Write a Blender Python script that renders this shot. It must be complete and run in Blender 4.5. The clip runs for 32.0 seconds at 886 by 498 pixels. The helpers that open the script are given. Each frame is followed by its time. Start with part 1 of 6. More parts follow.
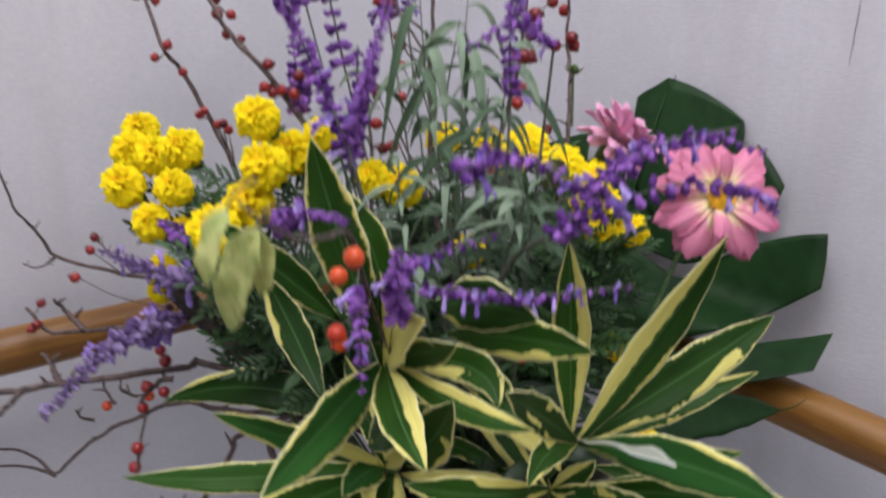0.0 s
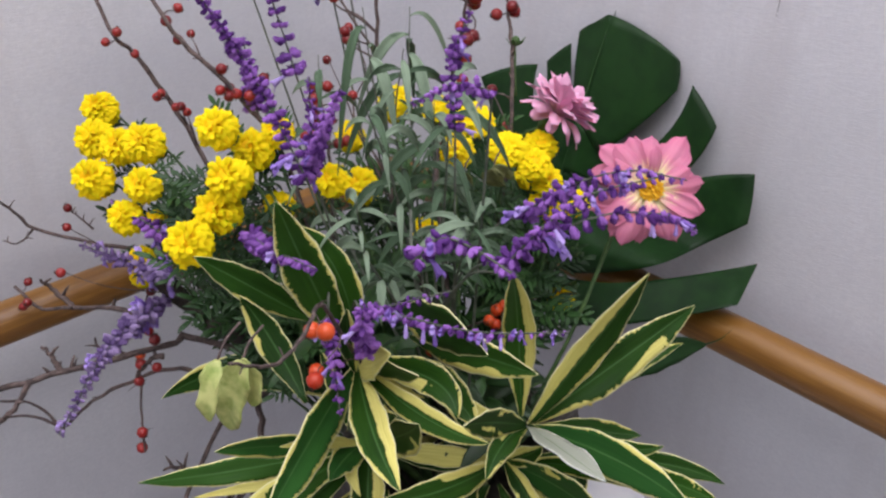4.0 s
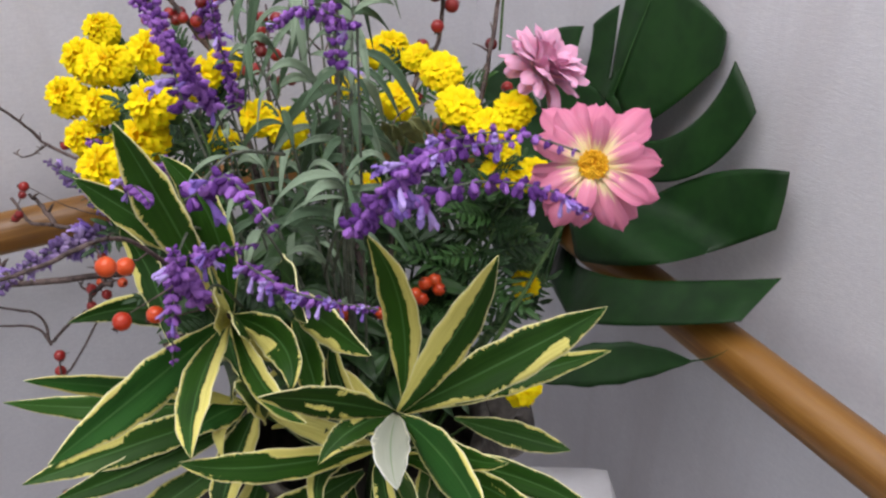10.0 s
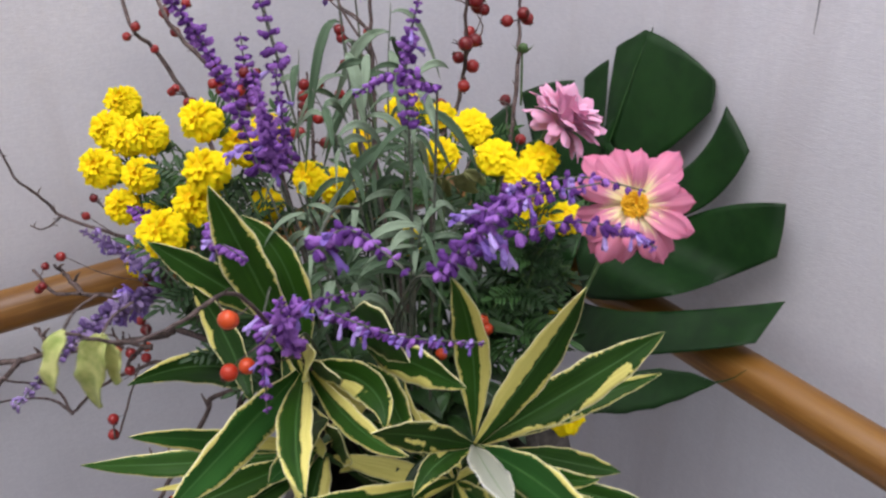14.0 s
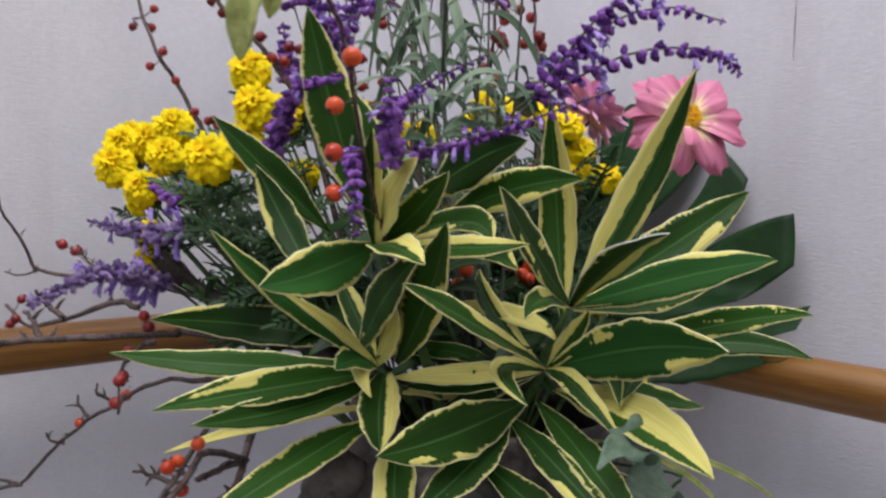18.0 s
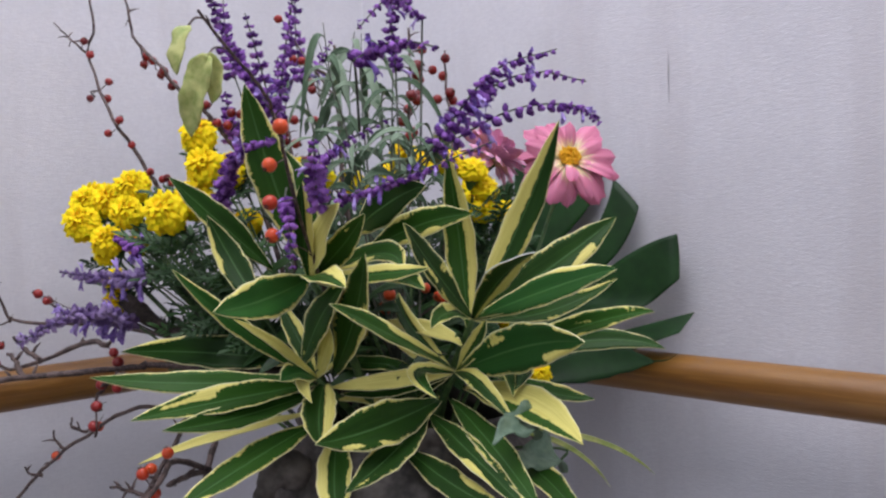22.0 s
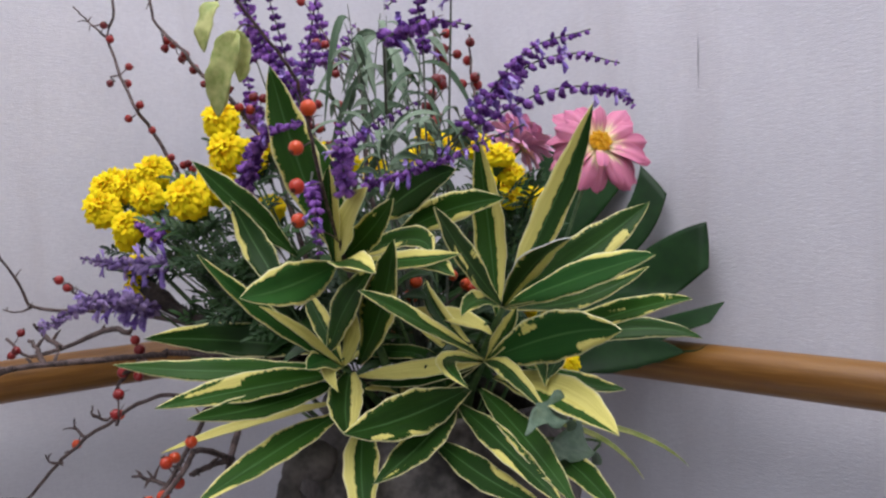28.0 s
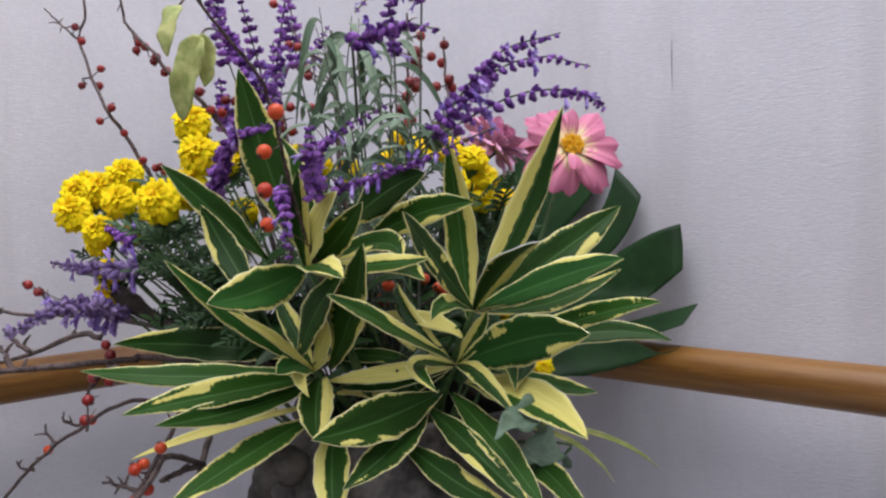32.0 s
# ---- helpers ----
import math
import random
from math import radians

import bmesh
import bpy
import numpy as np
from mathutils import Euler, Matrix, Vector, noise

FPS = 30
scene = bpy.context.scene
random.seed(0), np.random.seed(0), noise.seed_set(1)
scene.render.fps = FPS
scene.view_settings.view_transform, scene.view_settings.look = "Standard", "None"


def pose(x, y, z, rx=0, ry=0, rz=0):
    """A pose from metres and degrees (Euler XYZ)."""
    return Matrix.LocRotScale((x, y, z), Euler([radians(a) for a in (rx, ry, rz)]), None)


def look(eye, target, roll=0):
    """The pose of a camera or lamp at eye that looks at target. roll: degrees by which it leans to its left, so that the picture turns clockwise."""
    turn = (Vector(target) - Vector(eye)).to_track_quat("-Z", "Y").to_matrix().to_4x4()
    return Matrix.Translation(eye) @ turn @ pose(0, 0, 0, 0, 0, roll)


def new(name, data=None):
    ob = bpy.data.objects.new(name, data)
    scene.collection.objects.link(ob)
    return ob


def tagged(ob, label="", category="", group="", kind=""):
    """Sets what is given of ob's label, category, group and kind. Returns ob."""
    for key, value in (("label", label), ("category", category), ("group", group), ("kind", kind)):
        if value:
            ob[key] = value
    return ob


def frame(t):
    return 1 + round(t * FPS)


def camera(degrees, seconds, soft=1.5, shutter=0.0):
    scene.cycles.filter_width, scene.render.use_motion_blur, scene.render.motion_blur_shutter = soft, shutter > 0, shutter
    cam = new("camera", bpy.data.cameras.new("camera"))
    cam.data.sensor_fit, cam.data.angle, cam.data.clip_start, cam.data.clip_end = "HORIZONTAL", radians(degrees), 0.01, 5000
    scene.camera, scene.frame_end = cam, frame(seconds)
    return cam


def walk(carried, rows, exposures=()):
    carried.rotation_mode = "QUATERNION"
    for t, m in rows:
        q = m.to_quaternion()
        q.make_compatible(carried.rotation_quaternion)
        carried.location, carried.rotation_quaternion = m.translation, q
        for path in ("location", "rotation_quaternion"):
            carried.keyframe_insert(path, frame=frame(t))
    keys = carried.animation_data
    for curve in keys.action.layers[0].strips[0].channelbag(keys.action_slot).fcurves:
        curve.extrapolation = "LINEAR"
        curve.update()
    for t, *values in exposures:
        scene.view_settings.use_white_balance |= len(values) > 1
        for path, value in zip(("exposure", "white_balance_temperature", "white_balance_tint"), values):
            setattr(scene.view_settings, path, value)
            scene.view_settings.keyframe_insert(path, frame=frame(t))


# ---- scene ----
cam = camera(52.46, 32.0, 2.4, 0.5)
PATH = [
    (0.0, look((-0.6166, -0.7362, 1.1317), (-0.0086, -0.0111, 0.8082), 2.45)),
    (0.5, look((-0.6384, -0.7723, 1.2554), (-0.0726, -0.0730, 0.8186), 0.59)),
    (1.0, look((-0.6413, -0.7977, 1.2721), (-0.0876, -0.1480, 0.7512), 0.34)),
    (1.5, look((-0.6307, -0.7718, 1.2800), (-0.0382, -0.1471, 0.7714), 1.89)),
    (2.0, look((-0.6091, -0.7577, 1.2624), (-0.0412, -0.0908, 0.7800), -1.73)),
    (2.5, look((-0.6045, -0.7530, 1.2531), (-0.0356, -0.1013, 0.7514), -1.46)),
    (4.5, look((-0.6181, -0.7291, 1.2652), (-0.0285, -0.1031, 0.7548), 0.52)),
    (5.0, look((-0.6130, -0.7208, 1.2619), (-0.0163, -0.0838, 0.7740), -0.13)),
    (5.5, look((-0.6105, -0.7177, 1.2523), (-0.0100, -0.0908, 0.7559), 0.93)),
    (6.0, look((-0.6013, -0.7250, 1.2513), (-0.0029, -0.1040, 0.7451), 0.50)),
    (6.5, look((-0.5949, -0.7384, 1.2460), (-0.0174, -0.1020, 0.7347), -1.16)),
    (7.0, look((-0.5492, -0.7627, 1.2429), (-0.0247, -0.0754, 0.7404), -1.15)),
    (7.5, look((-0.4986, -0.7842, 1.2339), (-0.0485, -0.0524, 0.7222), -0.60)),
    (8.0, look((-0.4782, -0.7949, 1.2303), (-0.0708, -0.0388, 0.7182), -1.43)),
    (8.5, look((-0.4652, -0.8031, 1.2265), (-0.0628, -0.0508, 0.7049), -1.42)),
    (9.0, look((-0.4538, -0.8078, 1.2200), (-0.0514, -0.0611, 0.6904), -0.88)),
    (9.5, look((-0.4454, -0.8036, 1.2210), (-0.0447, -0.0617, 0.6835), -0.32)),
    (10.0, look((-0.4411, -0.7991, 1.2223), (-0.0377, -0.0552, 0.6894), 0.27)),
    (10.5, look((-0.4427, -0.7914, 1.2251), (-0.0443, -0.0358, 0.7053), 0.04)),
    (11.0, look((-0.4450, -0.7892, 1.2299), (-0.0381, -0.0230, 0.7326), 0.51)),
    (11.5, look((-0.4443, -0.7874, 1.2290), (-0.0325, -0.0209, 0.7363), 0.07)),
    (12.0, look((-0.4433, -0.7852, 1.2284), (-0.0299, -0.0195, 0.7356), -0.34)),
    (12.5, look((-0.4443, -0.7826, 1.2279), (-0.0320, -0.0168, 0.7345), -0.95)),
    (13.0, look((-0.4502, -0.7820, 1.2299), (-0.0362, -0.0162, 0.7377), -0.85)),
    (13.5, look((-0.4686, -0.7875, 1.2349), (-0.0375, -0.0299, 0.7448), -0.20)),
    (14.0, look((-0.5284, -0.7901, 1.2360), (-0.0394, -0.0614, 0.7565), -0.30)),
    (14.5, look((-0.5686, -0.7913, 1.2365), (-0.0476, -0.0941, 0.7440), -0.50)),
    (16.5, look((-0.6237, -0.7662, 1.2300), (-0.0462, -0.0896, 0.7732), 0.68)),
    (16.7, look((-0.6213, -0.7656, 1.2216), (-0.0404, -0.0906, 0.7668), 0.86)),
    (17.0, look((-0.6111, -0.7539, 1.1667), (-0.0083, -0.0692, 0.7571), 1.43)),
    (17.3, look((-0.5986, -0.7506, 1.0967), (0.0341, -0.0240, 0.8288), 2.60)),
    (17.6, look((-0.6100, -0.7542, 1.0110), (0.0289, -0.0062, 0.8310), 1.40)),
    (17.8, look((-0.6319, -0.7684, 0.9680), (0.0164, -0.0128, 0.8700), 1.10)),
    (18.0, look((-0.6560, -0.7733, 0.9508), (0.0057, -0.0282, 0.8681), 1.24)),
    (18.2, look((-0.6818, -0.7818, 0.9470), (-0.0113, -0.0409, 0.9074), 1.20)),
    (18.5, look((-0.7156, -0.8056, 0.9471), (-0.0671, -0.0453, 0.9122), -0.41)),
    (19.0, look((-0.7373, -0.8381, 0.9539), (-0.0841, -0.0812, 0.9310), 0.15)),
    (19.5, look((-0.7449, -0.8609, 0.9378), (-0.0881, -0.1085, 0.8880), 0.79)),
    (20.0, look((-0.7387, -0.8645, 0.9403), (-0.0696, -0.1221, 0.9056), 0.24)),
    (20.5, look((-0.7265, -0.8673, 0.9479), (-0.0402, -0.1406, 0.9181), -0.10)),
    (21.0, look((-0.7209, -0.8693, 0.9515), (-0.0302, -0.1465, 0.9272), -1.34)),
    (21.5, look((-0.7137, -0.8695, 0.9504), (-0.0186, -0.1517, 0.9107), -1.84)),
    (22.0, look((-0.7103, -0.8674, 0.9503), (-0.0105, -0.1542, 0.9116), -1.67)),
    (22.5, look((-0.7109, -0.8619, 0.9490), (-0.0118, -0.1478, 0.9138), -1.46)),
    (23.0, look((-0.7108, -0.8557, 0.9478), (-0.0205, -0.1331, 0.9134), -1.00)),
    (23.5, look((-0.7111, -0.8536, 0.9503), (-0.0222, -0.1296, 0.9154), -1.18)),
    (24.0, look((-0.7088, -0.8543, 0.9517), (-0.0194, -0.1306, 0.9199), -1.15)),
    (24.5, look((-0.7073, -0.8542, 0.9503), (-0.0177, -0.1311, 0.9108), -1.54)),
    (25.0, look((-0.7081, -0.8534, 0.9502), (-0.0192, -0.1298, 0.9073), -1.20)),
    (25.5, look((-0.7096, -0.8520, 0.9497), (-0.0221, -0.1268, 0.9109), -1.12)),
    (27.5, look((-0.7061, -0.8513, 0.9478), (-0.0183, -0.1269, 0.9028), -1.58)),
    (28.0, look((-0.7077, -0.8501, 0.9466), (-0.0191, -0.1265, 0.8986), -1.55)),
    (28.5, look((-0.7076, -0.8492, 0.9481), (-0.0208, -0.1241, 0.8989), -1.46)),
    (29.0, look((-0.7068, -0.8494, 0.9484), (-0.0222, -0.1221, 0.8997), -1.40)),
    (29.5, look((-0.7061, -0.8486, 0.9484), (-0.0175, -0.1252, 0.8995), -1.35)),
    (30.0, look((-0.7051, -0.8484, 0.9487), (-0.0137, -0.1279, 0.8964), -1.71)),
    (30.5, look((-0.7043, -0.8486, 0.9482), (-0.0106, -0.1303, 0.8954), -1.53)),
    (31.0, look((-0.7040, -0.8504, 0.9475), (-0.0077, -0.1347, 0.8944), -1.51)),
    (31.5, look((-0.7022, -0.8520, 0.9487), (-0.0023, -0.1395, 0.8979), -1.50)),
    (32.0, look((-0.7009, -0.8546, 0.9484), (0.0011, -0.1440, 0.9004), -1.67)),
]
walk(cam, PATH, ((0.0, -0.18, 6500, 14), (6.0, -0.18, 6600, 13), (9.0, -0.12, 6700, 11), (13.0, -0.09, 6650, 13), (16.0, -0.16, 6500, 14), (18.0, -0.17, 6500, 13), (20.0, 0.00, 6250, 15), (22.0, -0.15, 6300, 15), (26.0, -0.18, 6350, 15), (32.0, -0.12, 6400, 14)))

# ---- world, light, exposure ----
world = bpy.data.worlds.new("world")
scene.world = world
world.use_nodes = True
wn = world.node_tree.nodes
sky = wn.new("ShaderNodeTexSky")
sky.sky_type = "NISHITA"
sky.sun_disc = False
sky.sun_elevation = radians(35)
sky.sun_rotation = radians(200)
world.node_tree.links.new(sky.outputs[0], wn["Background"].inputs[0])
wn["Background"].inputs[1].default_value = 0.12


def lamp(name, eye, target, sx, sy, power, color):
    d = bpy.data.lights.new(name, "AREA")
    d.shape, d.size, d.size_y, d.energy, d.color = "RECTANGLE", sx, sy, power, color
    ob = new(name, d)
    ob.matrix_world = look(eye, target)
    return ob


# daylight in the openings of the two windows, and the ceiling panel of the room
lamp("window_light_west", (-3.16, -1.5, 1.55), (-2.0, -1.5, 1.45), 1.7, 1.3, 5.5, (0.90, 0.93, 1.0))
lamp("window_light_south", (-1.5, -3.36, 1.55), (-1.5, -2.0, 1.45), 1.7, 1.3, 3.8, (0.90, 0.93, 1.0))
lamp("ceiling_panel_light", (-0.80, -0.72, 2.40), (-0.80, -0.72, 1.0), 1.7, 1.3, 35, (0.97, 0.96, 1.0))
scene.view_settings.exposure = 0.0


# ---- materials ----
def material(name):
    m = bpy.data.materials.new(name)
    m.use_nodes = True
    return m, m.node_tree.nodes, m.node_tree.links, m.node_tree.nodes["Principled BSDF"]


def math_node(nt, op, a, b=None, clamp=False):
    n = nt.nodes.new("ShaderNodeMath")
    n.operation, n.use_clamp = op, clamp
    for i, v in enumerate((a, b)):
        if v is None:
            continue
        if isinstance(v, (int, float)):
            n.inputs[i].default_value = v
        else:
            nt.links.new(v, n.inputs[i])
    return n.outputs[0]


def mix_color(nt, f, a, b):
    n = nt.nodes.new("ShaderNodeMix")
    n.data_type = "RGBA"
    for sock, v in ((n.inputs[0], f), (n.inputs[6], a), (n.inputs[7], b)):
        if isinstance(v, (int, float)):
            sock.default_value = v
        elif isinstance(v, tuple):
            sock.default_value = (*v, 1)
        else:
            nt.links.new(v, sock)
    return n.outputs[2]


def noise_node(nt, scale, detail=3, vector=None, w=None, rough=0.55):
    n = nt.nodes.new("ShaderNodeTexNoise")
    n.inputs["Scale"].default_value = scale
    n.inputs["Detail"].default_value = detail
    n.inputs["Roughness"].default_value = rough
    if w is not None:
        n.noise_dimensions = "4D"
        nt.links.new(w, n.inputs["W"])
    if vector is not None:
        nt.links.new(vector, n.inputs["Vector"])
    return n.outputs["Fac"]


def ramp01(nt, v, lo, hi):
    n = nt.nodes.new("ShaderNodeMapRange")
    n.interpolation_type = "SMOOTHSTEP"
    nt.links.new(v, n.inputs[0])
    n.inputs[1].default_value, n.inputs[2].default_value = lo, hi
    return n.outputs[0]


def bump(nt, bsdf, height, strength, distance):
    n = nt.nodes.new("ShaderNodeBump")
    n.inputs["Strength"].default_value = strength
    n.inputs["Distance"].default_value = distance
    nt.links.new(height, n.inputs["Height"])
    nt.links.new(n.outputs[0], bsdf.inputs["Normal"])


def coords(nt, kind="Object"):
    return nt.nodes.new("ShaderNodeTexCoord").outputs[kind]


def scaled(nt, vec, s):
    n = nt.nodes.new("ShaderNodeMapping")
    n.inputs["Scale"].default_value = s
    nt.links.new(vec, n.inputs[0])
    return n.outputs[0]


def rnd(nt):
    return nt.nodes.new("ShaderNodeObjectInfo").outputs["Random"]


def speckled(name, dark, light, scale, rough=0.6, bump_scale=0.0, bump_amount=0.0, vary=0.0, spec=0.5, sub=0.0, fine=4.0):
    """Two-tone surface with coarse and fine variation; vary tints each object by its own random number."""
    m, nodes, links, b = material(name)
    nt = m.node_tree
    co = coords(nt)
    n1, n2 = noise_node(nt, scale, 4, co), noise_node(nt, scale * fine, 3, co)
    f = math_node(nt, "ADD", math_node(nt, "MULTIPLY", n1, 0.65), math_node(nt, "MULTIPLY", n2, 0.35))
    if vary:
        f = math_node(nt, "ADD", f, math_node(nt, "MULTIPLY", math_node(nt, "SUBTRACT", rnd(nt), 0.5), vary))
    f = ramp01(nt, f, 0.33, 0.67)
    links.new(mix_color(nt, f, dark, light), b.inputs["Base Color"])
    b.inputs["Roughness"].default_value = rough
    b.inputs["Specular IOR Level"].default_value = spec
    if sub:
        b.inputs["Subsurface Weight"].default_value = sub
        b.inputs["Subsurface Radius"].default_value = (0.004, 0.003, 0.002)
    if bump_amount:
        bump(nt, b, noise_node(nt, bump_scale, 3, co), bump_amount, 0.002)
    return m


def wallpaper():
    m, nodes, links, b = material("wallpaper")
    nt = m.node_tree
    g = nt.nodes.new("ShaderNodeNewGeometry").outputs["Position"]
    weave = noise_node(nt, 1.0, 3, scaled(nt, g, (105, 105, 540)), None, 0.7)
    warp = noise_node(nt, 1.0, 2, scaled(nt, g, (700, 700, 240)))
    grain = noise_node(nt, 900, 2, g)
    cloud = noise_node(nt, 4.0, 5, g, None, 0.6)
    stain = noise_node(nt, 6.0, 5, scaled(nt, g, (1.6, 1.6, 0.16)))
    col = mix_color(nt, ramp01(nt, cloud, 0.3, 0.7), (0.66, 0.66, 0.70), (0.755, 0.755, 0.795))
    col = mix_color(nt, math_node(nt, "MULTIPLY", ramp01(nt, stain, 0.54, 0.70), 0.42), col, (0.56, 0.535, 0.55))
    col = mix_color(nt, math_node(nt, "MULTIPLY", ramp01(nt, math_node(nt, "ADD", math_node(nt, "MULTIPLY", weave, 0.65), math_node(nt, "MULTIPLY", warp, 0.35)), 0.35, 0.65), 0.33), col, (0.52, 0.52, 0.57))
    links.new(col, b.inputs["Base Color"])
    b.inputs["Roughness"].default_value = 0.85
    b.inputs["Specular IOR Level"].default_value = 0.25
    h = math_node(nt, "ADD", math_node(nt, "MULTIPLY", weave, 0.8), math_node(nt, "MULTIPLY", grain, 0.3))
    bump(nt, b, h, 0.42, 0.0012)
    return m


def varnished_wood(name, dark, mid, light, axis):
    m, nodes, links, b = material(name)
    nt = m.node_tree
    s = [60, 60, 60]
    s[axis] = 3.0
    co = scaled(nt, coords(nt), tuple(s))
    n1 = noise_node(nt, 1.0, 4, co)
    n2 = noise_node(nt, 6.0, 3, co)
    blot = noise_node(nt, 7.0, 3, coords(nt))
    col = mix_color(nt, ramp01(nt, n1, 0.35, 0.65), dark, mid)
    col = mix_color(nt, math_node(nt, "MULTIPLY", ramp01(nt, n2, 0.45, 0.75), 0.45), col, light)
    col = mix_color(nt, math_node(nt, "MULTIPLY", ramp01(nt, blot, 0.5, 0.8), 0.3), col, dark)
    links.new(col, b.inputs["Base Color"])
    links.new(math_node(nt, "ADD", 0.34, math_node(nt, "MULTIPLY", n2, 0.16)), b.inputs["Roughness"])
    b.inputs["Coat Weight"].default_value = 0.25
    b.inputs["Coat Roughness"].default_value = 0.35
    bump(nt, b, n2, 0.08, 0.001)
    return m


def variegated(name, margin, half=0.0, amount=0.28, green=((0.011, 0.040, 0.005), (0.029, 0.096, 0.010)), cream=((0.63, 0.57, 0.14), (0.78, 0.72, 0.23)), gloss=0.46, flip=False):
    """Leaf with a ragged cream margin; half > 0 paints that share of the width, from one edge, cream as well."""
    m, nodes, links, b = material(name)
    nt = m.node_tree
    uv = coords(nt, "UV")
    sep = nt.nodes.new("ShaderNodeSeparateXYZ")
    links.new(uv, sep.inputs[0])
    s, v = sep.outputs[0], sep.outputs[1]
    r = rnd(nt)
    w = math_node(nt, "MULTIPLY", r, 91.0)
    rag = noise_node(nt, 1.0, 5, scaled(nt, uv, (1.3, 21.0, 1)), w, 0.78)
    patch = noise_node(nt, 1.0, 1, scaled(nt, uv, (1.9, 2.6, 1)), math_node(nt, "ADD", w, 7.0))
    edge = math_node(nt, "SUBTRACT", 1.0, math_node(nt, "ABSOLUTE", math_node(nt, "SUBTRACT", math_node(nt, "MULTIPLY", s, 2.0), 1.0)))
    lim = math_node(nt, "ADD", math_node(nt, "MULTIPLY", math_node(nt, "SUBTRACT", rag, 0.48), amount * 1.6), math_node(nt, "MULTIPLY", math_node(nt, "ADD", r, 0.55), margin))
    jag = noise_node(nt, 1.0, 3, scaled(nt, uv, (2.0, 62.0, 1)), w, 0.7)
    lim = math_node(nt, "ADD", lim, math_node(nt, "MULTIPLY", math_node(nt, "SUBTRACT", jag, 0.5), 0.46))
    lim = math_node(nt, "ADD", lim, math_node(nt, "MULTIPLY", ramp01(nt, patch, 0.53, 0.74), amount * 1.5))
    lim = math_node(nt, "MAXIMUM", lim, 0.055)
    is_cream = ramp01(nt, math_node(nt, "SUBTRACT", lim, edge), -0.012, 0.012)
    if half:
        side = math_node(nt, "ADD", s, math_node(nt, "MULTIPLY", math_node(nt, "SUBTRACT", rag, 0.5), 0.26))
        side = math_node(nt, "SUBTRACT", 1.0, side) if flip else side
        is_cream = math_node(nt, "MAXIMUM", is_cream, ramp01(nt, math_node(nt, "SUBTRACT", half, side), -0.01, 0.01))
    streak = noise_node(nt, 1.0, 3, scaled(nt, uv, (26, 2.5, 1)), w)
    blotch = noise_node(nt, 1.0, 2, scaled(nt, uv, (2.5, 3.5, 1)), w)
    tone = math_node(nt, "ADD", math_node(nt, "MULTIPLY", streak, 0.45), math_node(nt, "ADD", math_node(nt, "MULTIPLY", blotch, 0.35), math_node(nt, "MULTIPLY", r, 0.28)))
    g = mix_color(nt, ramp01(nt, tone, 0.32, 0.82), green[0], green[1])
    rib = math_node(nt, "SUBTRACT", 1.0, ramp01(nt, math_node(nt, "ABSOLUTE", math_node(nt, "SUBTRACT", s, 0.5)), 0.008, 0.032))
    g = mix_color(nt, math_node(nt, "MULTIPLY", rib, 0.55), g, (0.10, 0.22, 0.07))
    c = mix_color(nt, ramp01(nt, streak, 0.3, 0.7), cream[0], cream[1])
    c = mix_color(nt, math_node(nt, "SUBTRACT", 1.0, ramp01(nt, edge, 0.03, 0.09)), c, tuple(min(0.84, x + k) for x, k in zip(cream[1], (0.06, 0.09, 0.22))))
    links.new(mix_color(nt, is_cream, g, c), b.inputs["Base Color"])
    b.inputs["Roughness"].default_value = gloss
    b.inputs["Specular IOR Level"].default_value = 0.17
    veins = noise_node(nt, 1.0, 2, scaled(nt, uv, (3, 60, 1)), w)
    bump(nt, b, math_node(nt, "ADD", math_node(nt, "MULTIPLY", veins, 0.5), math_node(nt, "MULTIPLY", rib, -0.6)), 0.25, 0.0006)
    return m


def petal_material(name, base, body, tip, lo, hi, rough=0.5, margin=0.7):
    """Petal coloured along its length by the second UV coordinate, with fine lengthwise streaks."""
    m, nodes, links, b = material(name)
    nt = m.node_tree
    uv = coords(nt, "UV")
    sep = nt.nodes.new("ShaderNodeSeparateXYZ")
    links.new(uv, sep.inputs[0])
    w = math_node(nt, "MULTIPLY", rnd(nt), 57.0)
    streak = noise_node(nt, 1.0, 3, scaled(nt, uv, (14, 1.6, 1)), w)
    v = math_node(nt, "ADD", sep.outputs[1], math_node(nt, "MULTIPLY", math_node(nt, "SUBTRACT", streak, 0.5), 0.75))
    col = mix_color(nt, ramp01(nt, v, lo, hi), base, body)
    col = mix_color(nt, math_node(nt, "MULTIPLY", ramp01(nt, v, 0.55, 1.1), 0.8), col, tip)
    rim = math_node(nt, "ABSOLUTE", math_node(nt, "SUBTRACT", math_node(nt, "MULTIPLY", sep.outputs[0], 2.0), 1.0))
    rim = math_node(nt, "ADD", rim, math_node(nt, "MULTIPLY", math_node(nt, "SUBTRACT", streak, 0.5), 0.9))
    col = mix_color(nt, math_node(nt, "MULTIPLY", ramp01(nt, rim, 0.35, 1.0), margin), col, tip)
    links.new(col, b.inputs["Base Color"])
    b.inputs["Roughness"].default_value = rough
    b.inputs["Specular IOR Level"].default_value = 0.2
    b.inputs["Subsurface Weight"].default_value = 0.25
    b.inputs["Subsurface Radius"].default_value = (0.004, 0.002, 0.002)
    bump(nt, b, streak, 0.45, 0.0008)
    return m


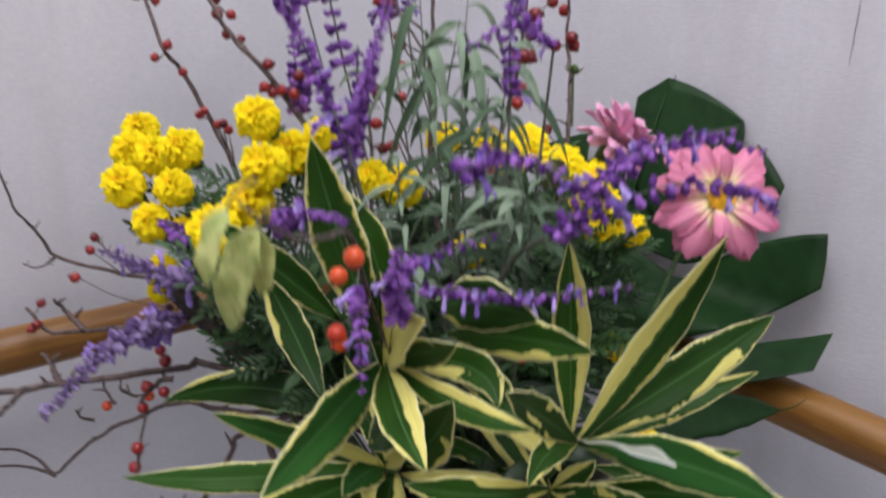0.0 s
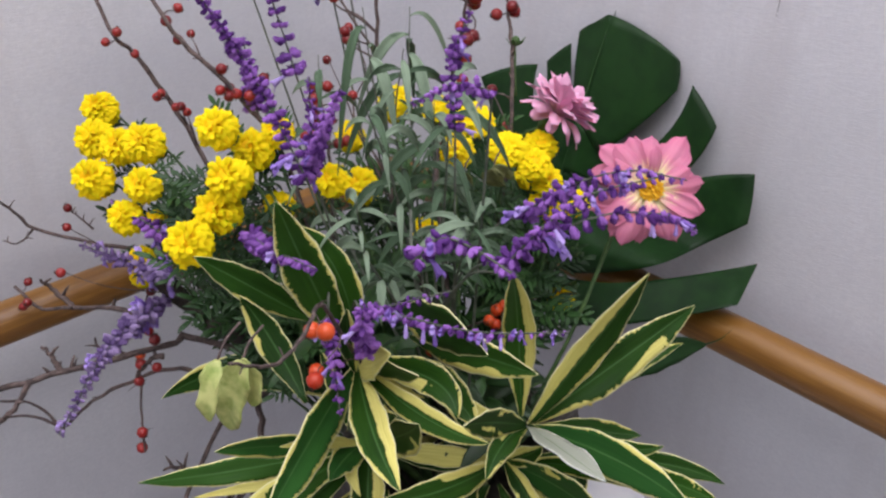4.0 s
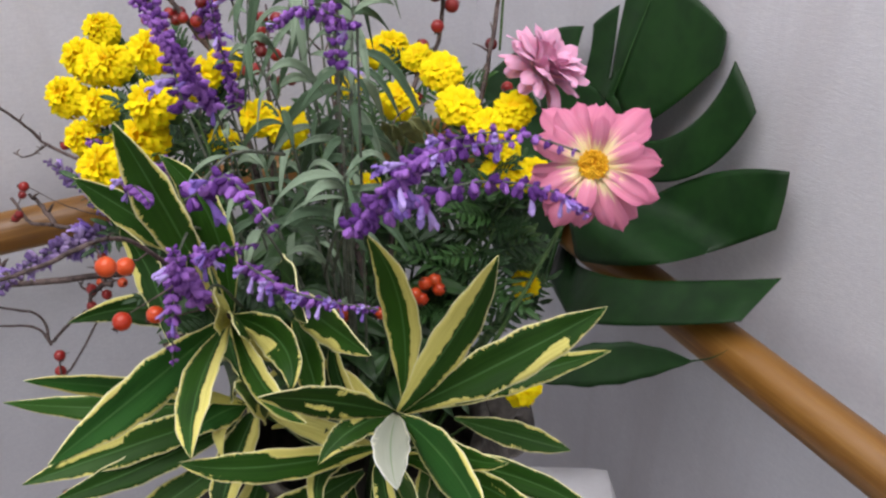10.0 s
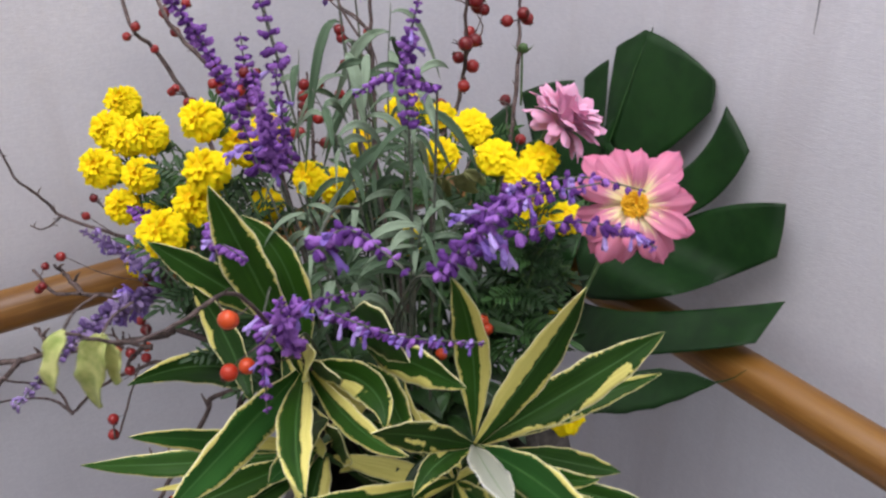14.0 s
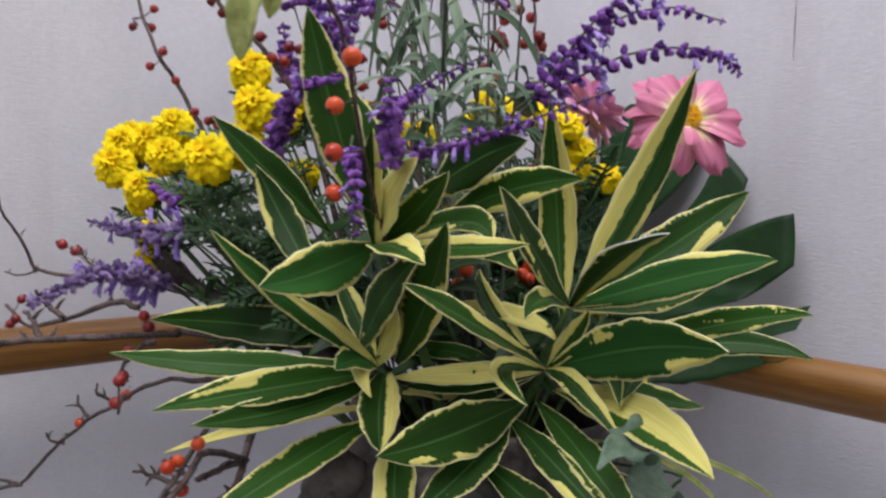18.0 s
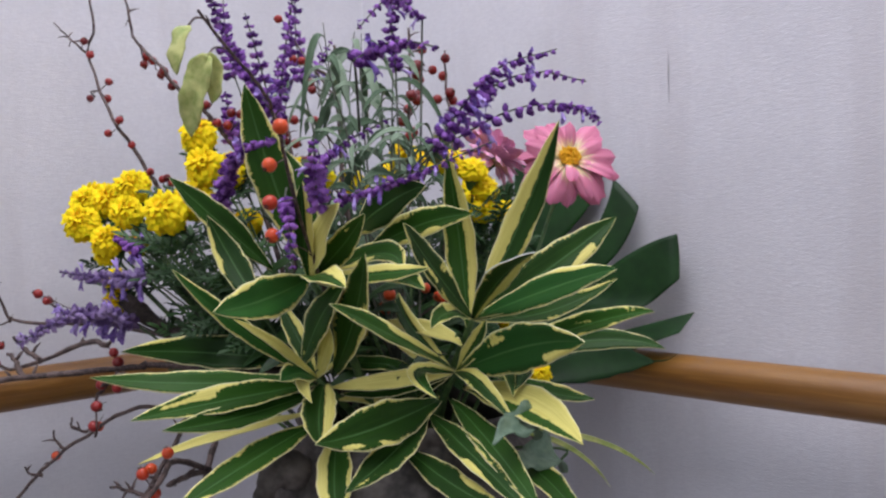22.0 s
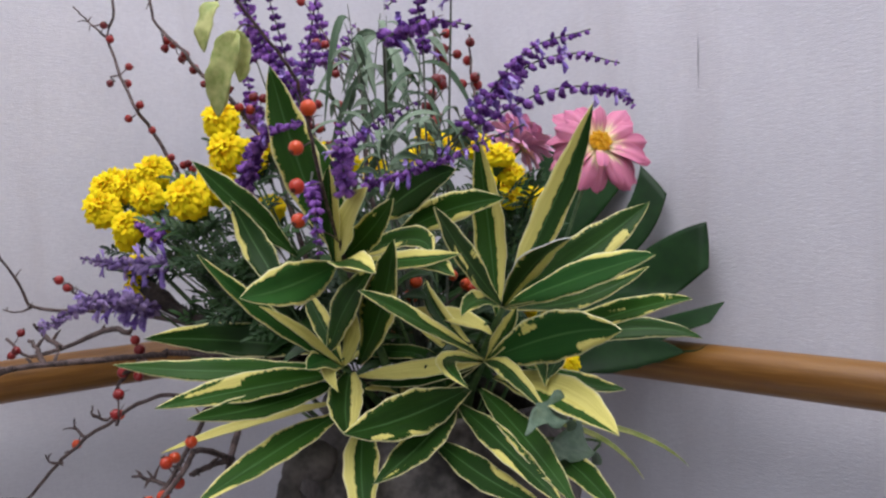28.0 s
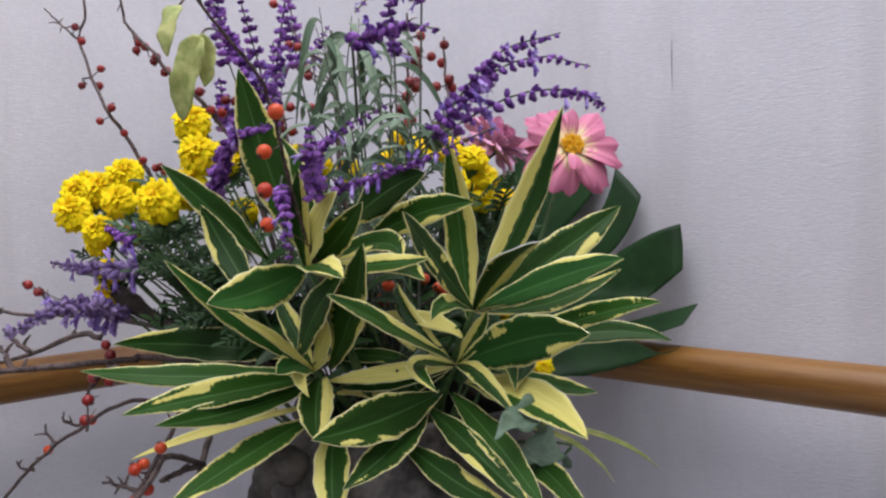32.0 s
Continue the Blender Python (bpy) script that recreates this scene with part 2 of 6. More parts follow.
M_WALL = wallpaper()
M_RAIL_X, M_RAIL_Y = [varnished_wood("rail_wood", (0.17, 0.070, 0.010), (0.27, 0.122, 0.019), (0.36, 0.185, 0.042), k) for k in (0, 1)]
M_FLOOR = varnished_wood("floor_wood", (0.08, 0.045, 0.022), (0.12, 0.07, 0.035), (0.17, 0.105, 0.06), 1)
M_PAINT = speckled("white_paint", (0.70, 0.69, 0.68), (0.80, 0.79, 0.78), 4, 0.6)
M_CLOTH = speckled("white_cloth", (0.72, 0.72, 0.75), (0.86, 0.86, 0.88), 9, 0.8, 420, 0.25)
M_STONE = speckled("grey_stoneware", (0.018, 0.016, 0.014), (0.125, 0.110, 0.096), 34, 0.62, 95, 0.8, fine=5)
M_METAL = speckled("grey_metal", (0.30, 0.30, 0.31), (0.42, 0.42, 0.43), 30, 0.4)
M_MARGIN = variegated("leaf_cream_margin", 0.085, 0, 0.46)
M_THIN = variegated("leaf_thin_margin", 0.055, 0, 0.18)
M_HALF_A = variegated("leaf_half_cream", 0.12, 0.35, 0.20)
M_HALF_B = variegated("leaf_half_cream_other_side", 0.12, 0.32, 0.20, flip=True)
M_HALF_D = variegated("leaf_wide_cream_side", 0.12, 0.60, 0.26)
M_TALL = variegated("leaf_cream_down_one_side", 0.09, 0.44, 0.14)
M_BRIGHT = variegated("leaf_bright_green", 0.12, 0, 0.30, ((0.018, 0.078, 0.016), (0.036, 0.135, 0.024)))
M_CREAM = variegated("leaf_mostly_cream", 2.0, 0, 0.50)
# glare on a leaf's upper side, painted in as pale grey-green; margin is cream
M_GLARE_TOP = variegated("leaf_glare_top", 0.12, 0, 0.2, ((0.34, 0.37, 0.30), (0.46, 0.48, 0.40)), ((0.62, 0.62, 0.46), (0.72, 0.72, 0.56)), 0.5)
M_PLAIN = speckled("leaf_plain_green", (0.011, 0.040, 0.008), (0.026, 0.082, 0.015), 60, 0.45, vary=0.4)
M_FEATHER = speckled("marigold_foliage", (0.011, 0.041, 0.009), (0.032, 0.098, 0.020), 70, 0.55, vary=0.5)
M_SAGE = speckled("sage_leaf_grey_green", (0.062, 0.115, 0.060), (0.190, 0.265, 0.178), 55, 0.75, 500, 0.2, vary=0.9)
M_SAGE_STEM = speckled("sage_stem", (0.055, 0.066, 0.048), (0.13, 0.145, 0.11), 80, 0.8)
M_STEM = speckled("green_stem", (0.032, 0.080, 0.020), (0.085, 0.160, 0.042), 80, 0.6)
M_TWIG = speckled("grey_brown_twig", (0.036, 0.024, 0.023), (0.160, 0.115, 0.104), 120, 0.8, 260, 0.6)
M_BERRY = speckled("red_berry", (0.15, 0.008, 0.010), (0.31, 0.022, 0.020), 55, 0.3, vary=0.7)
M_BERRY_O = speckled("orange_red_berry", (0.46, 0.032, 0.010), (0.68, 0.085, 0.018), 55, 0.28, vary=0.5)
M_BERRY_END = speckled("berry_end", (0.03, 0.014, 0.01), (0.08, 0.03, 0.02), 200, 0.8)
M_YELLOW = petal_material("marigold_petal", (0.88, 0.50, 0.002), (0.95, 0.70, 0.002), (0.96, 0.76, 0.003), 0.0, 0.55, rough=0.75)
M_PINK = petal_material("dahlia_petal", (0.94, 0.84, 0.48), (0.70, 0.25, 0.37), (0.60, 0.17, 0.30), 0.20, 0.52, margin=0.45)
M_PINK_B = petal_material("small_dahlia_petal", (0.90, 0.68, 0.58), (0.89, 0.50, 0.68), (0.83, 0.41, 0.61), 0.05, 0.4)
M_DISC = speckled("dahlia_disc", (0.80, 0.40, 0.006), (0.94, 0.62, 0.03), 260, 0.7)
M_PURPLE = speckled("salvia_velvet_calyx", (0.110, 0.034, 0.21), (0.36, 0.155, 0.56), 120, 0.85, 900, 0.4, vary=0.8, spec=0.2)
M_LILAC = speckled("salvia_lilac_corolla", (0.22, 0.125, 0.48), (0.46, 0.34, 0.74), 160, 0.7, vary=0.7, spec=0.3)
M_LILAC_L = speckled("salvia_faded_calyx", (0.155, 0.098, 0.255), (0.36, 0.265, 0.50), 120, 0.85, 900, 0.4, vary=0.8, spec=0.2)
M_MONSTERA = speckled("monstera_green", (0.005, 0.026, 0.005), (0.011, 0.047, 0.009), 14, 0.48, 60, 0.15, spec=0.24)
M_MONSTERA_RIB = speckled("monstera_rib", (0.025, 0.09, 0.02), (0.05, 0.14, 0.035), 40, 0.45)
M_FADED = speckled("faded_yellow_green_leaf", (0.22, 0.30, 0.06), (0.52, 0.54, 0.20), 55, 0.6, 300, 0.2)
M_OLIVE = speckled("olive_brown_leaf", (0.13, 0.145, 0.048), (0.25, 0.26, 0.095), 50, 0.6)
M_IVY = speckled("grey_green_lobed_leaf", (0.075, 0.135, 0.085), (0.15, 0.225, 0.15), 60, 0.6, 300, 0.2)
M_SEAM = speckled("dark_seam", (0.16, 0.16, 0.18), (0.22, 0.22, 0.24), 90, 0.9)
M_BARK = speckled("dark_bark", (0.018, 0.014, 0.012), (0.075, 0.058, 0.048), 60, 0.9, 120, 1.0)


# ---- building helpers ----
def mesh_of(name, verts, faces, mat, uvs=None, smooth=True):
    me = bpy.data.meshes.new(name)
    me.from_pydata(verts, [], faces)
    if uvs is not None:
        layer = me.uv_layers.new(name="UVMap")
        idx = np.empty(len(me.loops), dtype=np.int32)
        me.loops.foreach_get("vertex_index", idx)
        layer.data.foreach_set("uv", np.asarray(uvs, dtype=np.float32)[idx].ravel())
    me.materials.append(mat)
    if smooth:
        n = len(me.polygons)
        me.polygons.foreach_set("use_smooth", [True] * n if smooth is True else [k < smooth for k in range(n)])
    me.update()
    return me


def thing(name, at, label, category, group=""):
    ob = new(name)
    ob.empty_display_size = 0.01
    ob.matrix_world = Matrix.Translation(at)
    return tagged(ob, label, category, group)


def part(name, mesh, parent, m=None, label=""):
    """One mesh object under a thing, placed in the world by m; the parent's own place is undone."""
    ob = new(name, mesh)
    ob.parent = parent
    ob.matrix_parent_inverse = WORLD[parent].inverted() if parent in WORLD else parent.matrix_basis.inverted()
    ob.matrix_basis = m if m is not None else Matrix()
    WORLD[ob] = ob.matrix_basis.copy()
    return tagged(ob, label) if label else ob


WORLD = {}


def structure(name, mesh, label=""):
    return tagged(new(name, mesh), label, kind="structure")


def box(lo, hi):
    (a, b, c), (d, e, f) = lo, hi
    v = [(a, b, c), (d, b, c), (d, e, c), (a, e, c), (a, b, f), (d, b, f), (d, e, f), (a, e, f)]
    return v, [(0, 3, 2, 1), (4, 5, 6, 7), (0, 1, 5, 4), (1, 2, 6, 5), (2, 3, 7, 6), (3, 0, 4, 7)]


def joined(pieces):
    verts, faces = [], []
    for v, f in pieces:
        o = len(verts)
        verts += v
        faces += [tuple(i + o for i in q) for q in f]
    return verts, faces


def spline(points, n):
    """Points along a smooth curve through the given ones."""
    p = [Vector(q) for q in points]
    if len(p) == 2:
        return [p[0].lerp(p[1], i / n) for i in range(n + 1)]
    p = [p[0] * 2 - p[1]] + p + [p[-1] * 2 - p[-2]]
    out, segs = [], len(p) - 3
    for i in range(n + 1):
        t = i / n * segs
        k = min(int(t), segs - 1)
        t -= k
        a, b, c, d = p[k:k + 4]
        out.append(0.5 * ((2 * b) + (c - a) * t + (2 * a - 5 * b + 4 * c - d) * t * t + (3 * b - a - 3 * c + d) * t ** 3))
    return out


def tube(path, radii, sides=6, rough=0.0, rng=None):
    verts, faces = [], []
    up = Vector((0.31, 0.17, 0.94))
    n = len(path)
    for i, p in enumerate(path):
        t = (path[min(i + 1, n - 1)] - path[max(i - 1, 0)]).normalized()
        x = t.cross(up)
        x = (x if x.length > 1e-4 else t.cross(Vector((1, 0, 0)))).normalized()
        y = t.cross(x)
        r = radii[i] if isinstance(radii, (list, tuple)) else radii
        for k in range(sides):
            a = 2 * math.pi * k / sides
            q = r * (1 + (rng.uniform(-rough, rough) if rng and rough else 0))
            verts.append(tuple(p + x * math.cos(a) * q + y * math.sin(a) * q))
    for i in range(n - 1):
        for k in range(sides):
            a, b = i * sides + k, i * sides + (k + 1) % sides
            faces.append((a, b, b + sides, a + sides))
    faces.append(tuple(range(sides - 1, -1, -1)))
    faces.append(tuple(range((n - 1) * sides, n * sides)))
    return verts, faces


def bezier(a, b, c, t):
    return a * (1 - t) ** 2 + b * 2 * t * (1 - t) + c * t * t


def lance(v, full=0.46):
    """Outline of a lance-shaped leaf: half width along its length, 1 at the widest."""
    if v < full:
        return 0.12 + 0.88 * math.sin(math.pi / 2 * v / full) ** 1.1
    return max(0.02, math.cos(math.pi / 2 * (v - full) / (1 - full)) ** 0.85)


def oval(v):
    return max(0.04, math.sin(math.pi * min(1, 0.04 + v * 0.96)) ** 0.6)


def blade(base, ctrl, tip, width, face, fold=0.16, wave=0.06, n=16, shape=lance, thick=0.0006, seed=0, twist=0.0, curl=0.0):
    """A leaf blade of some thickness along a curve; face is the side that its upper surface looks to."""
    rng = random.Random(seed)
    base, ctrl, tip, face = Vector(base), Vector(ctrl), Vector(tip), Vector(face)
    ph, ph2 = rng.uniform(0, 6.3), rng.uniform(0, 6.3)
    top, low, uv = [], [], []
    cols = 7
    for i in range(n + 1):
        v = i / n
        p = bezier(base, ctrl, tip, v)
        t = ((ctrl - base) * (1 - v) + (tip - ctrl) * v).normalized()
        side = t.cross(face).normalized()
        nrm = side.cross(t)
        if twist:
            q = Matrix.Rotation(twist * v, 3, t)
            side, nrm = q @ side, q @ nrm
        w = width / 2 * shape(v)
        for j in range(cols):
            u = 2 * j / (cols - 1) - 1
            lift = fold * abs(u) * w - curl * u * u * w
            lift += wave * width * 0.5 * abs(u) ** 1.5 * math.sin(v * 13 + ph + (1.3 if u > 0 else 0)) * min(1, 3 * (1 - v))
            q = p + side * (u * w * (1 + 0.05 * math.sin(v * 31 + ph2 + u))) + nrm * lift
            top.append(tuple(q))
            low.append(tuple(q - nrm * thick))
            uv.append((j / (cols - 1), v))
    verts, uvs, m = top + low, uv + uv, len(top)
    faces = []
    for i in range(n):
        for j in range(cols - 1):
            a = i * cols + j
            faces.append((a, a + cols, a + cols + 1, a + 1))
            faces.append((m + a, m + a + 1, m + a + cols + 1, m + a + cols))
    for i in range(n):
        a, b = i * cols, i * cols + cols - 1
        faces += [(a, m + a, m + a + cols, a + cols), (b, b + cols, m + b + cols, m + b)]
    for j in range(cols - 1):
        a, b = j, n * cols + j
        faces += [(a, a + 1, m + a + 1, m + a), (b, m + b, m + b + 1, b + 1)]
    return verts, faces, uvs


def frame_z(at, direction, spin=0.0, scale=1.0):
    """Pose with local z along a direction."""
    q = Vector(direction).to_track_quat("Z", "Y").to_matrix().to_4x4()
    return Matrix.Translation(at) @ q @ Matrix.Rotation(spin, 4, "Z") @ Matrix.Scale(scale, 4)


# ---- the room ----
WX, WY = 0.075, 0.075           # inner faces of the two walls that meet in the corner
T = 0.12
ROOM_X, ROOM_Y, ROOM_H = -3.1, -3.3, 2.5


def wall_with_window(name, axis, at, lo, hi, wlo, whi, zlo, zhi, outward):
    a, b = sorted((at, at + outward * T))
    pieces = []
    for (u0, u1, z0, z1) in ((lo, wlo, 0, ROOM_H), (whi, hi, 0, ROOM_H), (wlo, whi, 0, zlo), (wlo, whi, zhi, ROOM_H)):
        pieces.append(box((a, u0, z0), (b, u1, z1)) if axis == 0 else box((u0, a, z0), (u1, b, z1)))
    return structure(name, mesh_of(name, *joined(pieces), M_WALL, smooth=False), "off-white embossed wallpaper on a plain wall")


structure("wall_east", mesh_of("wall_east", *box((WX, ROOM_Y - T, 0), (WX + T, WY + T, ROOM_H)), M_WALL, smooth=False), "off-white wallpaper with a fine horizontal weave")
structure("wall_north", mesh_of("wall_north", *box((ROOM_X - T, WY, 0), (WX, WY + T, ROOM_H)), M_WALL, smooth=False), "off-white wallpaper with a fine horizontal weave and faint stains")
wall_with_window("wall_west", 0, ROOM_X, ROOM_Y, WY, -2.4, -0.6, 0.85, 2.2, -1)
wall_with_window("wall_south", 1, ROOM_Y, ROOM_X - T, WX, -2.4, -0.6, 0.85, 2.2, -1)
structure("floor", mesh_of("floor", *box((ROOM_X - T, ROOM_Y - T, -0.1), (WX + T, WY + T, 0)), M_FLOOR, smooth=False), "plain brown wooden floor")
structure("ceiling", mesh_of("ceiling", *box((ROOM_X - T, ROOM_Y - T, ROOM_H), (WX + T, WY + T, ROOM_H + 0.1)), M_PAINT, smooth=False), "plain white ceiling")


def wall_seam():
    """The short open butt joint of the wallpaper on the east wall."""
    path = [Vector((WX - 0.0004, -0.391 + 0.0002 * math.sin(k * 1.7), 1.053 + k * 0.0058)) for k in range(10)]
    v, f = tube(path, [0.00008 + 0.00032 * math.sin(math.pi * (k + 0.4) / 10) for k in range(10)], 5)
    structure("trim_seam", mesh_of("trim_seam", v, f, M_SEAM), "short dark open wallpaper seam on the wall")


wall_seam()

RAIL_Z, RAIL_R = 0.80, 0.019


def handrail(name, along, length, label):
    root = thing(name, (0, 0, RAIL_Z), label, "handrail", "handrails in the corner")
    pts = [Vector((0, 0, 0)) + Vector((-1, 0, 0) if along == 0 else (0, -1, 0)) * (length * k / 24) + Vector((0, 0, RAIL_Z)) for k in range(25)]
    me = mesh_of("rail", *tube(pts, RAIL_R, 32), M_RAIL_X if along == 0 else M_RAIL_Y)
    part("rail", me, root)
    for k in (0.62, 1.42, 2.22):
        p = Vector((-k, 0, RAIL_Z)) if along == 0 else Vector((0, -k - 0.35, RAIL_Z))
        w = Vector((0, WY, 0)) if along == 0 else Vector((WX, 0, 0))
        arm = spline([p + Vector((0, 0, -RAIL_R * 0.8)), p + Vector((0, 0, -0.045)), p + w * 0.6 + Vector((0, 0, -0.055)), p + w * 0.97 + Vector((0, 0, -0.055))], 12)
        part("bracket", mesh_of("bracket", *tube(arm, 0.006, 8), M_METAL), root, None, "grey metal bracket")
        c = p + w * 0.95 + Vector((0, 0, -0.055))
        d = w.normalized() * 0.004
        part("bracket_plate", mesh_of("bracket_plate", *tube([c, c + d * 0.5, c + d], [0.021, 0.022, 0.022], 20), M_METAL), root)
    return root


handrail("handrail", 1, 2.9, "round varnished brown wooden handrail along the wall")
handrail("handrail", 0, 2.7, "round varnished brown wooden handrail meeting the other in the corner")

# ---- stand, cloth and vase ----
VX, VY = -0.275, -0.385         # axis of the vase
STAND_Z = 0.655


def stand():
    root = thing("plant_stand", (VX, VY, 0), "plain white painted pedestal in the corner under a white cloth", "pedestal")
    turn = Matrix.Translation((VX, VY, 0)) @ Matrix.Rotation(radians(-30), 4, "Z") @ Matrix.Translation((0.030, -0.028, 0))
    bm = bmesh.new()
    bmesh.ops.create_cube(bm, size=1, matrix=Matrix.Translation((0, 0, STAND_Z / 2 - 0.004)) @ Matrix.Diagonal((0.30, 0.26, STAND_Z - 0.008, 1)))
    bmesh.ops.bevel(bm, geom=bm.edges[:], offset=0.006, segments=2, affect="EDGES")
    me = bpy.data.meshes.new("body")
    bm.to_mesh(me)
    bm.free()
    me.materials.append(M_PAINT)
    part("body", me, root, turn)


def cloth():
    """A white cloth over the stand, its hem hanging in soft folds."""
    n, hx, hy, drop = 48, 0.158, 0.136, 0.16
    verts, faces = [], []
    for i in range(n + 1):
        for j in range(n + 1):
            u, v = 2 * i / n - 1, 2 * j / n - 1
            x, y = u * (hx + drop), v * (hy + drop)
            ox, oy = max(0, abs(x) - hx), max(0, abs(y) - hy)
            over = max(ox, oy)
            px = math.copysign(min(abs(x), hx), x) + math.copysign(0.010 * math.tanh(ox * 20), x) * (ox > 0)
            py = math.copysign(min(abs(y), hy), y) + math.copysign(0.010 * math.tanh(oy * 20), y) * (oy > 0)
            rip = 0.012 * math.sin(40 * (x if oy > ox else y) + 1.0) * min(1, over * 12)
            if oy > ox:
                py += math.copysign(abs(rip), y)
            elif ox > 0:
                px += math.copysign(abs(rip), x)
            z = -over + 0.0018 * noise.noise((x * 14, y * 14, 0.3)) + 0.0022 + 0.004 * math.exp(-((x * 0.7 + y + 0.02) / 0.012) ** 2) * (over == 0)
            verts.append((px, py, z))
    for i in range(n):
        for j in range(n):
            a = i * (n + 1) + j
            faces.append((a, a + n + 1, a + n + 2, a + 1))
    ob = new("tablecloth", mesh_of("tablecloth", verts, faces, M_CLOTH))
    ob.matrix_world = Matrix.Translation((VX, VY, STAND_Z)) @ Matrix.Rotation(radians(-30), 4, "Z") @ Matrix.Translation((0.030, -0.028, 0))
    mod = ob.modifiers.new("thickness", "SOLIDIFY")
    mod.thickness, mod.offset = 0.0014, 1.0
    tagged(ob, "white cloth with a sharp fold laid over the pedestal", "cloth")


def revolve(profile, sides, wobble=0.0, seed=3):
    verts, faces = [], []
    for i, (r, z) in enumerate(profile):
        for k in range(sides):
            a = 2 * math.pi * k / sides
            q = r * (1 + wobble * noise.noise((math.cos(a) * 2, math.sin(a) * 2, z * 22 + seed)))
            verts.append((q * math.cos(a), q * math.sin(a), z))
    for i in range(len(profile) - 1):
        for k in range(sides):
            a, b = i * sides + k, i * sides + (k + 1) % sides
            faces.append((a, b, b + sides, a + sides))
    faces.append(tuple(range(sides - 1, -1, -1)))
    faces.append(tuple(range((len(profile) - 1) * sides, len(profile) * sides)))
    return verts, faces


def vase():
    root = thing("vase", (VX, VY, STAND_Z + 0.006), "round dark grey rough stoneware vase with small lug handles", "vase")
    prof = [(0.056, 0), (0.062, 0.004), (0.078, 0.026), (0.094, 0.058), (0.101, 0.085), (0.100, 0.105), (0.091, 0.125), (0.080, 0.136),
            (0.079, 0.143), (0.083, 0.149), (0.081, 0.153), (0.076, 0.151), (0.073, 0.142), (0.074, 0.135), (0.082, 0.12), (0.088, 0.10), (0.07, 0.04), (0.03, 0.02)]
    part("body", mesh_of("body", *revolve(prof, 56, 0.05), M_STONE), root, Matrix.Translation((VX, VY, STAND_Z + 0.006)))
    for ang in (3.05, 3.05 + math.pi):
        d = Vector((math.cos(ang), math.sin(ang), 0))
        c = Vector((VX, VY, STAND_Z + 0.112))
        p = spline([c + d * 0.088 + Vector((0, 0, 0.012)), c + d * 0.108 + Vector((0, 0, 0.020)), c + d * 0.120 + Vector((0, 0, 0.006)), c + d * 0.116 + Vector((0, 0, -0.014)), c + d * 0.098 + Vector((0, 0, -0.022))], 14)
        part("lug_handle", mesh_of("lug_handle", *tube(p, [0.010 + 0.003 * math.sin(i * 0.7) for i in range(15)], 12, 0.06, random.Random(4)), M_STONE), root)


stand()
cloth()
vase()

MOUTH = Vector((VX, VY, STAND_Z + 0.145))


def stem_path(head, lean=0.35, n=10):
    """Curve from inside the vase's mouth to a head, sagging outwards a little."""
    head = Vector(head)
    out = Vector((head.x - VX, head.y - VY, 0))
    foot = MOUTH + out * 0.16 + Vector((0, 0, -0.05))
    mid = foot.lerp(head, 0.5) + Vector((0, 0, (head - foot).length * 0.10 * (1 if lean > 0 else 0)))
    return spline([foot, mid, head], n)


